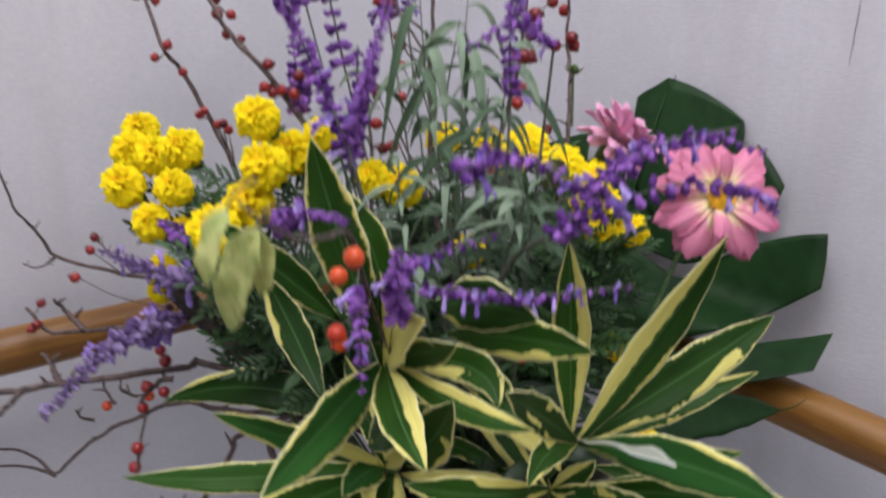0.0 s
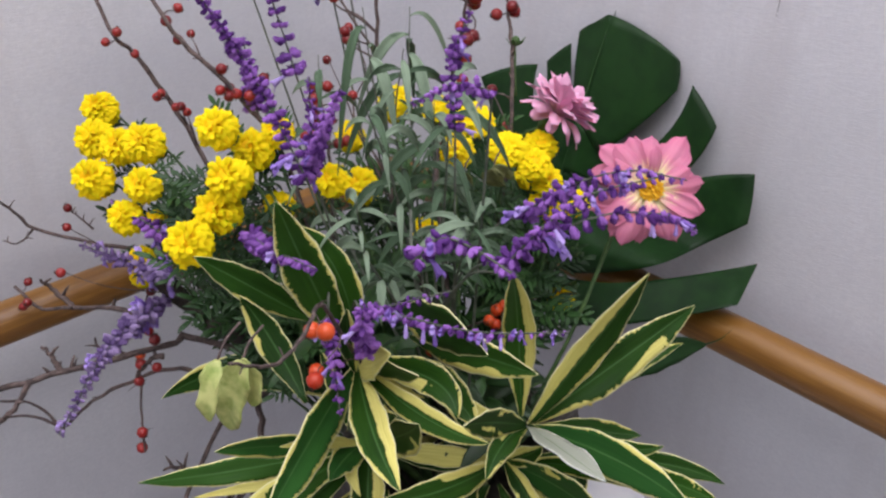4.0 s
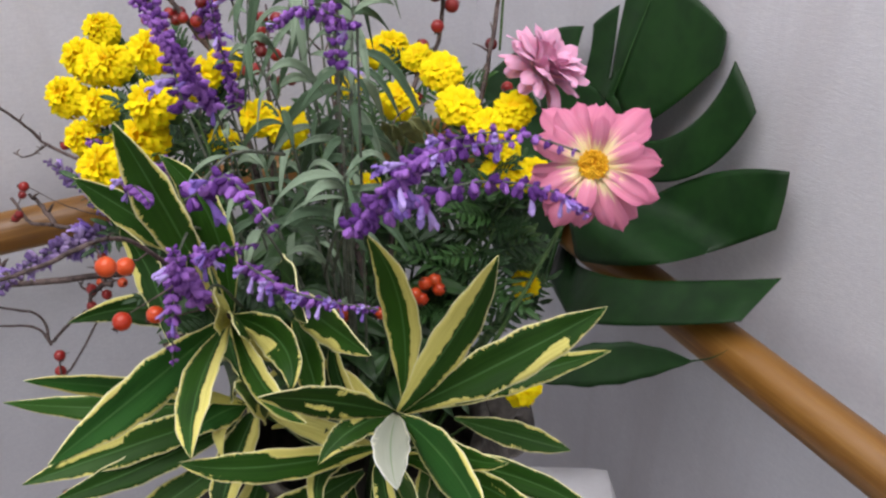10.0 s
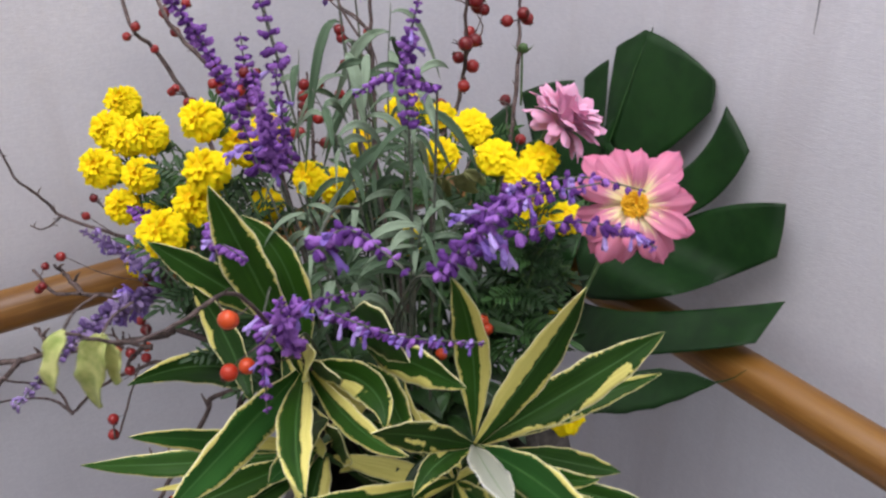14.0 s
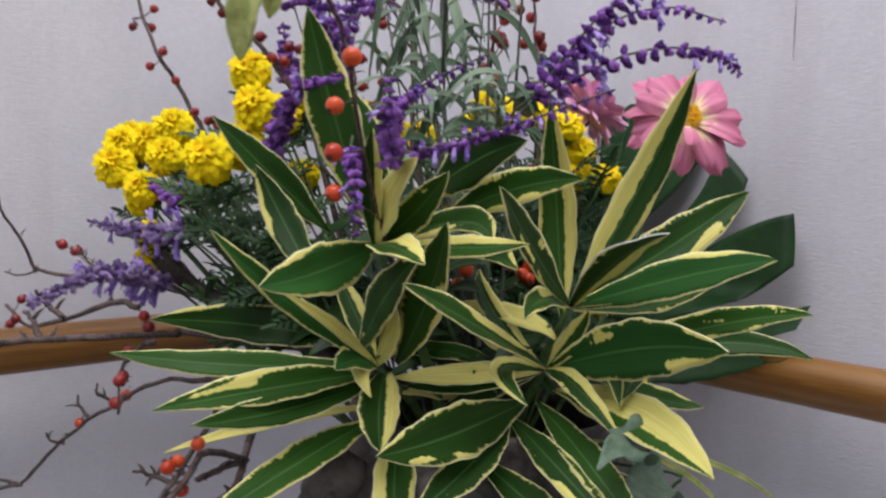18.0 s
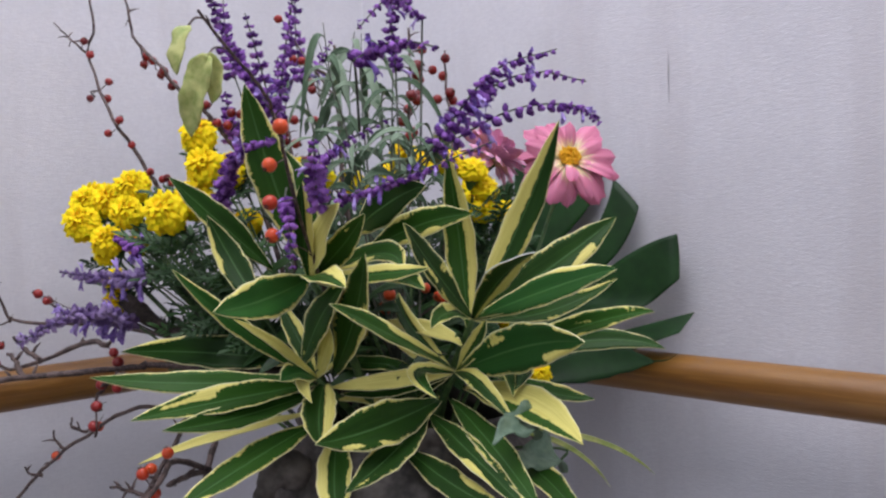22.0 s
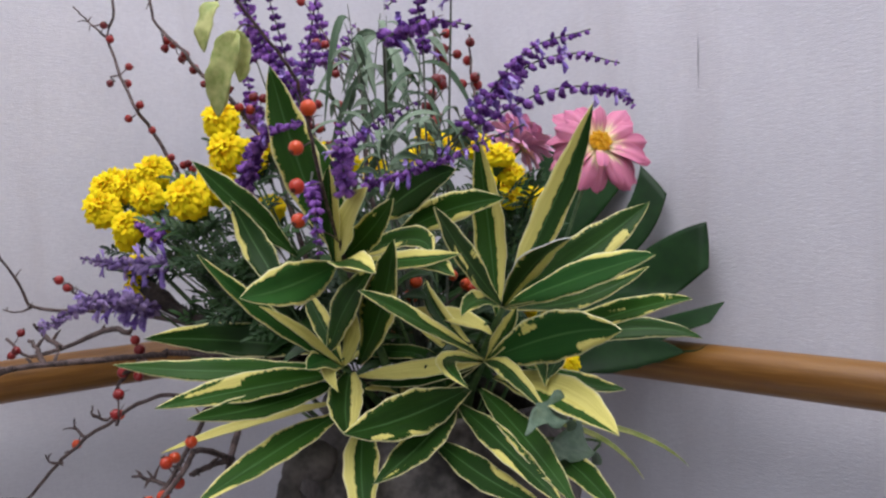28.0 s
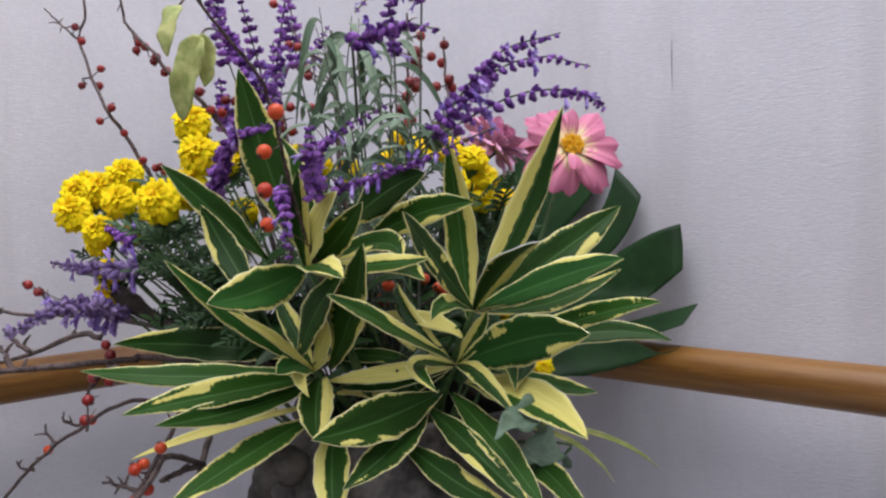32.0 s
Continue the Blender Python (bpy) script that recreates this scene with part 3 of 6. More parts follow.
# ---- monstera leaf against the wall ----
def monstera(o, eu, ew, right, left):
    """One split leaf. u runs along the midrib, w across. A lobe: where it joins the midrib (from, to), its inner corners at the
    slits, its two outer corners, how far its leading and trailing edges bow, and, for a lobe that bends forward off the leaf's plane,
    how far forward its leading edge (middle) and its trailing edge (inner corner, middle, outer corner) come."""
    o, eu, ew = Vector(o), Vector(eu).normalized(), Vector(ew).normalized()
    nrm = eu.cross(ew).normalized()
    if nrm.dot(Vector((-1, -1, 0.3))) < 0:
        nrm = -nrm
    root = thing("monstera_leaf", tuple(o), "large glossy dark green split monstera leaf leaning on the wall", "leaf")

    def place(u, w, side, k, forward=None):
        cup = -0.12 * w * w - 0.15 * (u - 0.12) ** 2 + 0.0025 * math.sin(abs(w) * 60 + k * 2.1) + 0.005 * math.exp(-(w / 0.014) ** 2)
        p = o + eu * u + ew * w + nrm * cup
        if forward is not None:
            return p + nrm * forward
        # the low part hangs in front of the handrail
        over = min(1.0, max(0.0, (0.862 - p.z) / 0.062))
        over = over * over * (3 - 2 * over)
        ahead = Vector((-0.50, -0.80, 1.20)) - p
        return p + ahead * max(0.0, (p.x + 0.025) / -ahead.x) * over

    verts, faces = [], []
    rows, cols = 18, 12
    for side, lobes in ((1, right), (-1, left)):
        for k, (m0, m1, s, e, p, q, lead, trail, end, *bend) in enumerate(lobes):
            base = len(verts)
            s, e, p, q = Vector(s), Vector(e), Vector(p), Vector(q)
            for i in range(rows + 1):
                t = i / rows
                for j in range(cols + 1):
                    x = j / cols
                    if t < 0.25:
                        f = t / 0.25
                        a = Vector((m0, 0)).lerp(s, f)
                        b = Vector((m1, 0)).lerp(e, f)
                    else:
                        f = (t - 0.25) / 0.75
                        d1, d2 = p - s, q - e
                        b1, b2 = lead * 4 * f * (1 - f), trail * 4 * f * (1 - f)
                        a = s.lerp(p, f) + Vector((d1.y, -d1.x)) * b1 * side
                        b = e.lerp(q, f) - Vector((d2.y, -d2.x)) * b2 * side
                    c = a.lerp(b, x)
                    if t > 0.25:
                        f = (t - 0.25) / 0.75
                        c += (p + q - s - e).normalized() * end * (p - q).length * f * f * 4 * x * (1 - x)
                    forward = None
                    if bend:
                        mid, inner, middle, outer = bend
                        f = max(0.0, (t - 0.25) / 0.75)
                        near = inner * min(1.0, t / 0.25) * (1 - f) + outer * f + (middle - (inner + outer) / 2) * 4 * f * (1 - f)
                        forward = mid * 4 * f * (1 - f) * (1 - x) + near * x
                    verts.append(tuple(place(c.x, c.y, side, k, forward)))
            for i in range(rows):
                for j in range(cols):
                    n = base + i * (cols + 1) + j
                    quad = (n, n + 1, n + cols + 2, n + cols + 1)
                    faces.append(quad if side > 0 else quad[::-1])
    bm = bmesh.new()
    me = mesh_of("blade", verts, faces, M_MONSTERA)
    bm.from_mesh(me)
    bmesh.ops.remove_doubles(bm, verts=bm.verts[:], dist=0.0004)
    bmesh.ops.recalc_face_normals(bm, faces=bm.faces[:])
    grown = bmesh.ops.extrude_face_region(bm, geom=bm.faces[:], use_keep_orig=True)
    bmesh.ops.translate(bm, verts=[g for g in grown["geom"] if isinstance(g, bmesh.types.BMVert)], vec=-nrm * 0.0005)
    bmesh.ops.recalc_face_normals(bm, faces=bm.faces[:])
    bm.normal_update()
    for f in bm.faces:
        f.smooth = abs(f.normal.dot(nrm)) > 0.5
    bm.to_mesh(me)
    bm.free()
    part("blade", me, root)
    rib = [place(u, 0.0, 1, 0) + nrm * 0.0008 for u in (0.0, 0.04, 0.08, 0.12, 0.18, 0.235, 0.28)]
    part("midrib", mesh_of("midrib", *tube(spline(rib, 16), [0.0021 - 0.00012 * i for i in range(17)], 6), M_MONSTERA_RIB), root, None, "paler green midrib")
    hook = o + eu * 0.288 + nrm * -0.004
    part("drip_tip", mesh_of("drip_tip", *tube(spline([hook, hook + eu * 0.006, hook + eu * 0.011 - ew * 0.001], 6), [0.0012 - 0.00018 * i for i in range(7)], 5), M_MONSTERA), root)
    foot = MOUTH + Vector((0.02, 0.0, -0.05))
    part("stalk", mesh_of("stalk", *tube(spline([foot, foot.lerp(place(0, 0, 1, 0), 0.55) + Vector((0, 0, 0.02)), place(0, 0, 1, 0) + nrm * 0.002], 12), 0.0042, 8), M_STEM), root, None, "thick green leaf stalk")


# ---- variegated leaf stems ----
FACE = Vector((-0.50, -0.52, 0.62))


def leaf(stem, base, mid, tip, width, mat, face=None, shape=lance, under=None):
    """A leaf whose midrib runs from base through mid to tip; under: another material for the lower surface."""
    base, mid, tip = Vector(base), Vector(mid), Vector(tip)
    COUNT[0] += 1
    rng = random.Random(COUNT[0] * 17 + 3)
    ctrl = mid * 2 - (base + tip) / 2
    v, f, uv = blade(base, ctrl, tip, width, face or FACE, 0.20 * rng.uniform(0.6, 1.7), rng.uniform(0.04, 0.12), 18, shape, 0.0006, COUNT[0], rng.uniform(-0.22, 0.22))
    me = mesh_of("leaf", v, f, mat, uv, 216)
    if under:
        me.materials.append(under)
        me.polygons.foreach_set("material_index", [k % 2 if k < 216 else 0 for k in range(len(me.polygons))])
    return part("leaf", me, stem)


COUNT = [0]


def leaf_stem(head, label):
    head = Vector(head)
    root = thing("variegated_stem", tuple(MOUTH + Vector((head.x - VX, head.y - VY, 0)) * 0.16 + Vector((0, 0, -0.05))), label, "foliage", "variegated leaf stems in the vase")
    part("stem", mesh_of("stem", *tube(stem_path(head), [0.0042 - 0.00022 * i for i in range(11)], 8), M_STEM), root)
    return root


# ---- marigolds ----
def marigold_mesh(seed):
    rng = random.Random(seed)
    golden = math.pi * (3 - math.sqrt(5))
    count = 165
    core = revolve([(0.02, -0.52), (0.34, -0.42), (0.54, -0.1), (0.56, 0.2), (0.40, 0.48), (0.16, 0.62), (0.02, 0.64)], 12)
    verts, faces, uvs = list(core[0]), list(core[1]), [(0.5, 0.2)] * len(core[0])
    for k in range(count):
        q = (k + 0.5) / count
        tilt = q ** 0.58 * radians(124)
        a = k * golden + rng.uniform(-0.15, 0.15)
        d = Vector((math.sin(tilt) * math.cos(a), math.sin(tilt) * math.sin(a), math.cos(tilt)))
        side = Vector((-math.sin(a), math.cos(a), 0))
        away = side.cross(d).normalized()
        length = rng.uniform(0.40, 0.58)
        wid = rng.uniform(0.13, 0.21)
        lift = rng.uniform(0.55, 0.95) if q > 0.12 else 1.3
        grow = (d * lift + away * 0.85).normalized()
        nrm = side.cross(grow)
        nrm = nrm if nrm.dot(d) > 0 else -nrm
        start = d * 0.50
        o = len(verts)
        ph = rng.uniform(0, 6)
        for i in range(4):
            t = i / 3
            c = start + grow * length * t + nrm * (0.10 * math.sin(t * 2.4) - 0.10 * t * t)
            w = wid * (0.42 + 0.58 * math.sin(math.pi * 0.5 * min(1, t * 1.3))) * (1 if i < 3 else 0.82)
            for j in range(4):
                u = j / 1.5 - 1
                p = c + side * u * w + nrm * (0.075 * t * math.sin(u * 4.2 + ph) - 0.05 * u * u) + grow * (-0.07 * u * u * t + 0.03 * math.sin(u * 8 + ph) * t)
                verts.append(tuple(p * 0.98))
                uvs.append((j / 3, t))
        for i in range(3):
            for j in range(3):
                b = o + i * 4 + j
                faces.append((b, b + 1, b + 5, b + 4))
    me = mesh_of("flower_head", verts, faces, M_YELLOW, uvs)
    return me


MARIGOLDS = [marigold_mesh(s) for s in range(4)]


def calyx_mesh():
    prof = [(0.12, -1.15), (0.26, -1.0), (0.36, -0.65), (0.42, -0.25), (0.48, 0.02), (0.40, 0.08)]
    return mesh_of("calyx", *revolve(prof, 10, 0.1), M_STEM)


CALYX = calyx_mesh()


def feather_mesh(seed):
    """A pinnate marigold leaf, 1 long along x, with toothed narrow leaflets."""
    rng = random.Random(seed)
    verts, faces = tube([Vector((0, 0, 0)), Vector((0.5, 0, 0.05)), Vector((1, 0, 0))], [0.02, 0.015, 0.008], 4)
    for k in range(7):
        x = 0.18 + 0.12 * k
        for s in (-1, 1):
            ln = (0.36 - 0.03 * abs(k - 2.5) * 1.6) * rng.uniform(0.85, 1.15)
            a = radians(rng.uniform(36, 64)) * s
            b = Vector((x, 0, 0.05))
            v, f, uv = blade(b, b + Vector((math.cos(a), math.sin(a), 0.25)) * ln * 0.5, b + Vector((math.cos(a), math.sin(a), 0.0)) * ln, 0.062, Vector((0, 0, 1)), 0.25, 0.3, 4, oval, 0.012, k)
            o = len(verts)
            verts += v
            faces += [tuple(i + o for i in q) for q in f]
    v, f, uv = blade((0.95, 0, 0.02), (1.1, 0, 0.05), (1.28, 0, 0), 0.09, Vector((0, 0, 1)), 0.25, 0.2, 4, oval, 0.012, 9)
    o = len(verts)
    return mesh_of("feather_leaf", verts + v, faces + [tuple(i + o for i in q) for q in f], M_FEATHER)


FEATHERS = [feather_mesh(s) for s in range(3)]


def marigold(at, size=0.0145, up=None, leaves=5, label="bright yellow ruffled marigold flower on a green stem", flat=1.0):
    at, r = Vector(at), size * 1.24
    COUNT[0] += 1
    rng = random.Random(COUNT[0] * 7 + 1)
    out = Vector((at.x - VX, at.y - VY, 0))
    up = Vector(up) if up else (out.normalized() * 0.40 + Vector((-0.50, -0.55, 0.62)))
    up = up.normalized()
    foot = MOUTH + out * 0.20 + Vector((0, 0, -0.04))
    root = thing("marigold", tuple(foot), label, "flower", "marigolds in the arrangement")
    m = frame_z(at, up, rng.uniform(0, 6.3), r) @ Matrix.Diagonal((1, 1, flat, 1))
    part("flower_head", MARIGOLDS[rng.randrange(4)], root, m)
    part("calyx", CALYX, root, frame_z(at - up * r * 0.15, up, rng.uniform(0, 6), r), "green cup under the petals")
    end = at - up * r * 1.2
    path = spline([foot, foot.lerp(end, 0.5) + Vector((rng.uniform(-0.01, 0.01), rng.uniform(-0.01, 0.01), -0.004)), end - up * 0.02, end], 10)
    part("stem", mesh_of("stem", *tube(path, 0.0011, 6), M_STEM), root)
    for k in range(leaves):
        p = path[rng.randrange(3, 8)]
        a = rng.uniform(0, 6.3)
        d = (Vector((math.cos(a), math.sin(a), rng.uniform(0.1, 0.7))) + out.normalized() * 0.5).normalized()
        x = d
        z = (up - x * up.dot(x)).normalized()
        y = z.cross(x)
        mm = Matrix((x, y, z)).transposed().to_4x4()
        part("feather_leaf", FEATHERS[rng.randrange(3)], root, Matrix.Translation(p) @ mm @ Matrix.Scale(rng.uniform(0.030, 0.046), 4))
    return root


# ---- dahlias ----
def dahlia_petal_mesh(name, mat, cup, seed, wide=1.0):
    """A petal 1 long along x: narrow at its foot, full past the middle, bluntly pointed, creased lengthwise and a little uneven."""
    rng = random.Random(seed)
    verts, faces, uvs = [], [], []
    n, c = 16, 9
    ph, bend, skew = rng.uniform(0, 6.3), rng.uniform(-0.05, 0.05), rng.uniform(-0.03, 0.03)
    for i in range(n + 1):
        t = i / n
        w = 0.060 + 0.140 * math.sin(math.pi / 2 * min(1.0, t / 0.62)) if t < 0.72 else 0.200 * math.sqrt(max(0.012, 1 - ((t - 0.72) / 0.282) ** 2.3))
        for j in range(c):
            u = 2 * j / (c - 1) - 1
            z = -cup * u * u * w + 0.15 * math.sin(t * 2.5) - (0.13 + bend) * t * t
            z += 0.016 * math.cos(u * 6.5) * math.sin(math.pi * t) + 0.014 * abs(u) * math.sin(t * 11 + ph + u) * t
            x = t - 0.03 * u * u * t * t + 0.016 * math.sin(u * 5 + ph) * t * t
            verts.append((x, u * w * wide + skew * math.sin(t * 3) * t, z))
            uvs.append((j / (c - 1), t))
    for i in range(n):
        for j in range(c - 1):
            a = i * c + j
            faces.append((a, a + c, a + c + 1, a + 1))
    return mesh_of(name, verts, faces, mat, uvs)


def dahlia(at, normal, r, mat, rings, label, disc=True, spin=0.0, wide=1.0):
    at, normal = Vector(at), Vector(normal).normalized()
    out = Vector((at.x - VX, at.y - VY, 0))
    foot = MOUTH + out * 0.2 + Vector((0, 0, -0.04))
    root = thing("dahlia", tuple(foot), label, "flower", "dahlias in the arrangement")
    rng = random.Random(int(r * 10000))
    shapes = [dahlia_petal_mesh("petal", mat, c, i, wide) for i, c in enumerate((0.10, 0.32, 0.50, 0.20, -0.15))]
    m0 = frame_z(at, normal, spin)
    for count, lift, size, off in rings:
        for k in range(count):
            a = 2 * math.pi * (k + off) / count + rng.uniform(-0.11, 0.11)
            m = m0 @ Matrix.Rotation(a, 4, "Z") @ Matrix.Translation((r * 0.10, 0, 0)) @ Matrix.Rotation(-radians(lift + rng.uniform(-15, 15)), 4, "Y") @ Matrix.Rotation(rng.uniform(-0.5, 0.5), 4, "X") @ Matrix.Scale(r * size * 0.9 * rng.uniform(0.84, 1.08), 4)
            part("petal", shapes[rng.randrange(5)], root, m)
    if disc:
        verts, faces = [], []
        for k in range(110):
            rr = r * 0.195 * math.sqrt((k + 0.5) / 110)
            a = k * 2.39996
            c = Vector((rr * math.cos(a), rr * math.sin(a), r * (0.11 - 0.7 * (rr / r) ** 2 + rng.uniform(-0.04, 0.07))))
            d = Vector((math.cos(a) * 0.4, math.sin(a) * 0.4, 1)).normalized()
            v, f = tube([c - d * r * 0.05, c + d * r * 0.035, c + d * r * 0.06], [r * 0.018, r * 0.022, r * 0.006], 5)
            o = len(verts)
            verts += v
            faces += [tuple(i + o for i in q) for q in f]
        part("disc", mesh_of("disc", verts, faces, M_DISC), root, m0, "golden yellow centre of tiny florets")
    part("calyx", CALYX, root, frame_z(at - normal * r * 0.05, normal, 0, r * 0.42), "green cup under the petals")
    end = at - normal * r * 0.45
    part("stem", mesh_of("stem", *tube(spline([foot, foot.lerp(end, 0.55) + Vector((0, 0, -0.012)), end - normal * 0.03, end], 12), 0.0016, 8), M_STEM), root)


# ---- purple salvia ----
def calyx_bud_mesh(seed, mat):
    """One velvety calyx along x, about half a whorl long."""
    rng = random.Random(seed)
    ln = 0.50
    path = [Vector((0.02, 0, 0)), Vector((ln * 0.28, 0, 0.015)), Vector((ln * 0.62, 0, 0.02)), Vector((ln * 0.9, 0, 0.0)), Vector((ln, 0, -0.03))]
    body = tube(path, [0.035, 0.120, 0.150, 0.125, 0.03], 7, 0.25, rng)
    lip = blade((ln * 0.55, 0, 0.12), (ln * 0.9, 0, 0.17), (ln * 1.15, 0, 0.07), 0.20, Vector((0, 0, 1)), 0.3, 0.2, 4, oval, 0.02, seed)
    return mesh_of("calyx_bud", *joined([body, lip[:2]]), mat)


def corolla_mesh(seed):
    """A small tubular two-lipped flower along x, 1 long."""
    rng = random.Random(seed)
    v, f = tube([Vector((0, 0, 0)), Vector((0.4, 0, 0.04)), Vector((0.72, 0, 0.02)), Vector((0.86, 0, 0))], [0.07, 0.11, 0.17, 0.13], 7, 0.1, rng)
    a = blade((0.68, 0, 0.08), (0.9, 0, 0.22), (1.12, 0, 0.10), 0.26, Vector((0, 0, 1)), 0.2, 0.1, 5, oval, 0.02, 1)
    b = blade((0.68, 0, -0.06), (0.9, 0, -0.10), (1.08, 0, -0.34), 0.34, Vector((0, 0, 1)), 0.1, 0.2, 5, oval, 0.02, 2)
    return mesh_of("corolla", *joined([(v, f), a[:2], b[:2]]), M_LILAC)


BUDS = [calyx_bud_mesh(s, M_PURPLE) for s in range(4)]
BUDS_FADED = [calyx_bud_mesh(s + 9, M_LILAC_L) for s in range(3)]
COROLLAS = [corolla_mesh(s) for s in range(2)]


def salvia(points, size=0.0125, step=0.0054, open_share=0.3, faded=False, tail=None, label="arching velvety purple salvia flower spike"):
    """points: from the spike's lowest whorl to its tip; tail: where the bare stem below comes from."""
    COUNT[0] += 1
    rng = random.Random(COUNT[0] * 13 + 5)
    pts = [Vector(p) for p in points]
    foot = Vector(tail) if tail else MOUTH + Vector((pts[0].x - VX, pts[0].y - VY, 0)) * 0.3 + Vector((0, 0, -0.03))
    root = thing("salvia_spike", tuple(foot), label, "flower", "salvia spikes in the arrangement")
    dense = spline(pts, 60)
    stem = spline([foot, foot.lerp(pts[0], 0.55) + Vector((0, 0, 0.012)), pts[0]], 10)[:-1] + dense[::6]
    part("stem", mesh_of("stem", *tube(stem, [0.0010 - 0.0005 * i / len(stem) for i in range(len(stem))], 6), M_SAGE_STEM), root)
    total = sum((dense[i + 1] - dense[i]).length for i in range(60))
    n = max(4, int(total / step))
    for k in range(n):
        q = (k + 0.5) / n
        i = min(59, int(q * 60))
        p = dense[i].lerp(dense[i + 1], q * 60 - i)
        t = (dense[min(60, i + 2)] - dense[max(0, i - 1)]).normalized()
        s = size * (1.08 - 0.62 * q ** 1.8) * rng.uniform(0.9, 1.12)
        bank = BUDS_FADED if faded else BUDS
        count, spin = 6 if q < 0.75 else 4, rng.uniform(0, 6.3)
        a0 = t.orthogonal().normalized()
        b0 = t.cross(a0)
        hang = (0.4 if faded else 1.0) * math.sqrt(max(0.0, 1 - t.z * t.z)) + (0.0 if faded else 0.15)
        for j in range(count):
            w = spin + 2 * math.pi * j / count + rng.uniform(-0.3, 0.3)
            d = (a0 * math.cos(w) + b0 * math.sin(w) + t * rng.uniform(-0.1, 0.6) + Vector((0, 0, -hang * rng.uniform(0.6, 1.3)))).normalized()
            m = Matrix.Translation(p) @ d.to_track_quat("X", "Z").to_matrix().to_4x4() @ Matrix.Scale(s * rng.uniform(0.75, 1.2), 4)
            part("calyx_bud", bank[rng.randrange(len(bank))], root, m)
        if rng.random() < open_share * (1.25 - q):
            for _ in range(rng.choice((1, 1, 2, 3))):
                a = rng.uniform(0, 6.3)
                d = (t.cross(Vector((math.cos(a), math.sin(a), 0.3))).normalized() + t * 0.35 + Vector((0, 0, -0.3 if faded else -0.75)) + Vector((-0.3, -0.3, 0))).normalized()
                mm = d.to_track_quat("X", "Z").to_matrix().to_4x4()
                part("corolla", COROLLAS[rng.randrange(2)], root, Matrix.Translation(p + d * s * 0.30) @ mm @ Matrix.Scale(s * rng.uniform(0.7, 0.95), 4), "pale lilac open floret")
    return root


# ---- grey-green sage foliage ----
def sage(points, leaves, seed, size=(0.020, 0.044), width=0.0046, droop=0.9, start=0.2, label="grey-green stem with narrow downy drooping leaves"):
    rng = random.Random(seed)
    pts = [Vector(p) for p in points]
    root = thing("sage_stem", tuple(pts[0]), label, "foliage", "grey-green sage stems")
    path = spline(pts, 24)
    part("stem", mesh_of("stem", *tube(path, [0.0013 - 0.0010 * i / 24 for i in range(25)], 6), M_SAGE_STEM), root)
    for k in range(leaves):
        q = start + (1 - start) * (k + rng.uniform(0, 0.8)) / leaves
        p = path[min(24, int(q * 24))]
        a = k * 2.4 + rng.uniform(-0.5, 0.5)
        ln = rng.uniform(*size)
        d = Vector((math.cos(a), math.sin(a), rng.uniform(-0.1, 0.7))).normalized()
        tip = p + d * ln + Vector((0, 0, -ln * droop * rng.uniform(0.4, 1.3)))
        ctrl = p + d * ln * 0.55 + Vector((0, 0, ln * 0.16))
        v, f, uv = blade(p, ctrl, tip, width * rng.uniform(0.6, 1.35), Vector((-0.60, -0.60, 0.50)), 0.28, 0.04, 10, lance, 0.0005, seed * 50 + k, rng.uniform(-1.4, 1.4))
        part("leaf", mesh_of("leaf", v, f, M_SAGE, uv, 120), root)
    return root


# ---- berry branches ----
def berry_mesh(mat):
    prof = [(0.10, -0.98), (0.50, -0.84), (0.86, -0.48), (1.0, 0.0), (0.90, 0.45), (0.58, 0.82), (0.24, 0.99), (0.12, 1.0)]
    return mesh_of("berry", *revolve(prof, 14, 0.06), mat)


def berry_end_mesh():
    v, f = [], []
    for k in range(5):
        a = k * 2 * math.pi / 5
        d = Vector((math.cos(a) * 0.26, math.sin(a) * 0.26, 0))
        t = tube([d * 0.5 + Vector((0, 0, 0.95)), d + Vector((0, 0, 1.12)), d * 1.5 + Vector((0, 0, 1.28))], [0.10, 0.09, 0.02], 4)
        o = len(v)
        v += t[0]
        f += [tuple(i + o for i in q) for q in t[1]]
    return mesh_of("berry_end", v, f, M_BERRY_END)


BERRY, BERRY_O, BERRY_END = berry_mesh(M_BERRY), berry_mesh(M_BERRY_O), berry_end_mesh()


def nearest_on(lines, at):
    """The line, and the index on it, that comes nearest to a place."""
    best = None
    for ln in lines:
        for i, p in enumerate(ln):
            gap = (p - at).length
            if best is None or gap < best[0]:
                best = (gap, ln, i)
    return best[1], best[2]


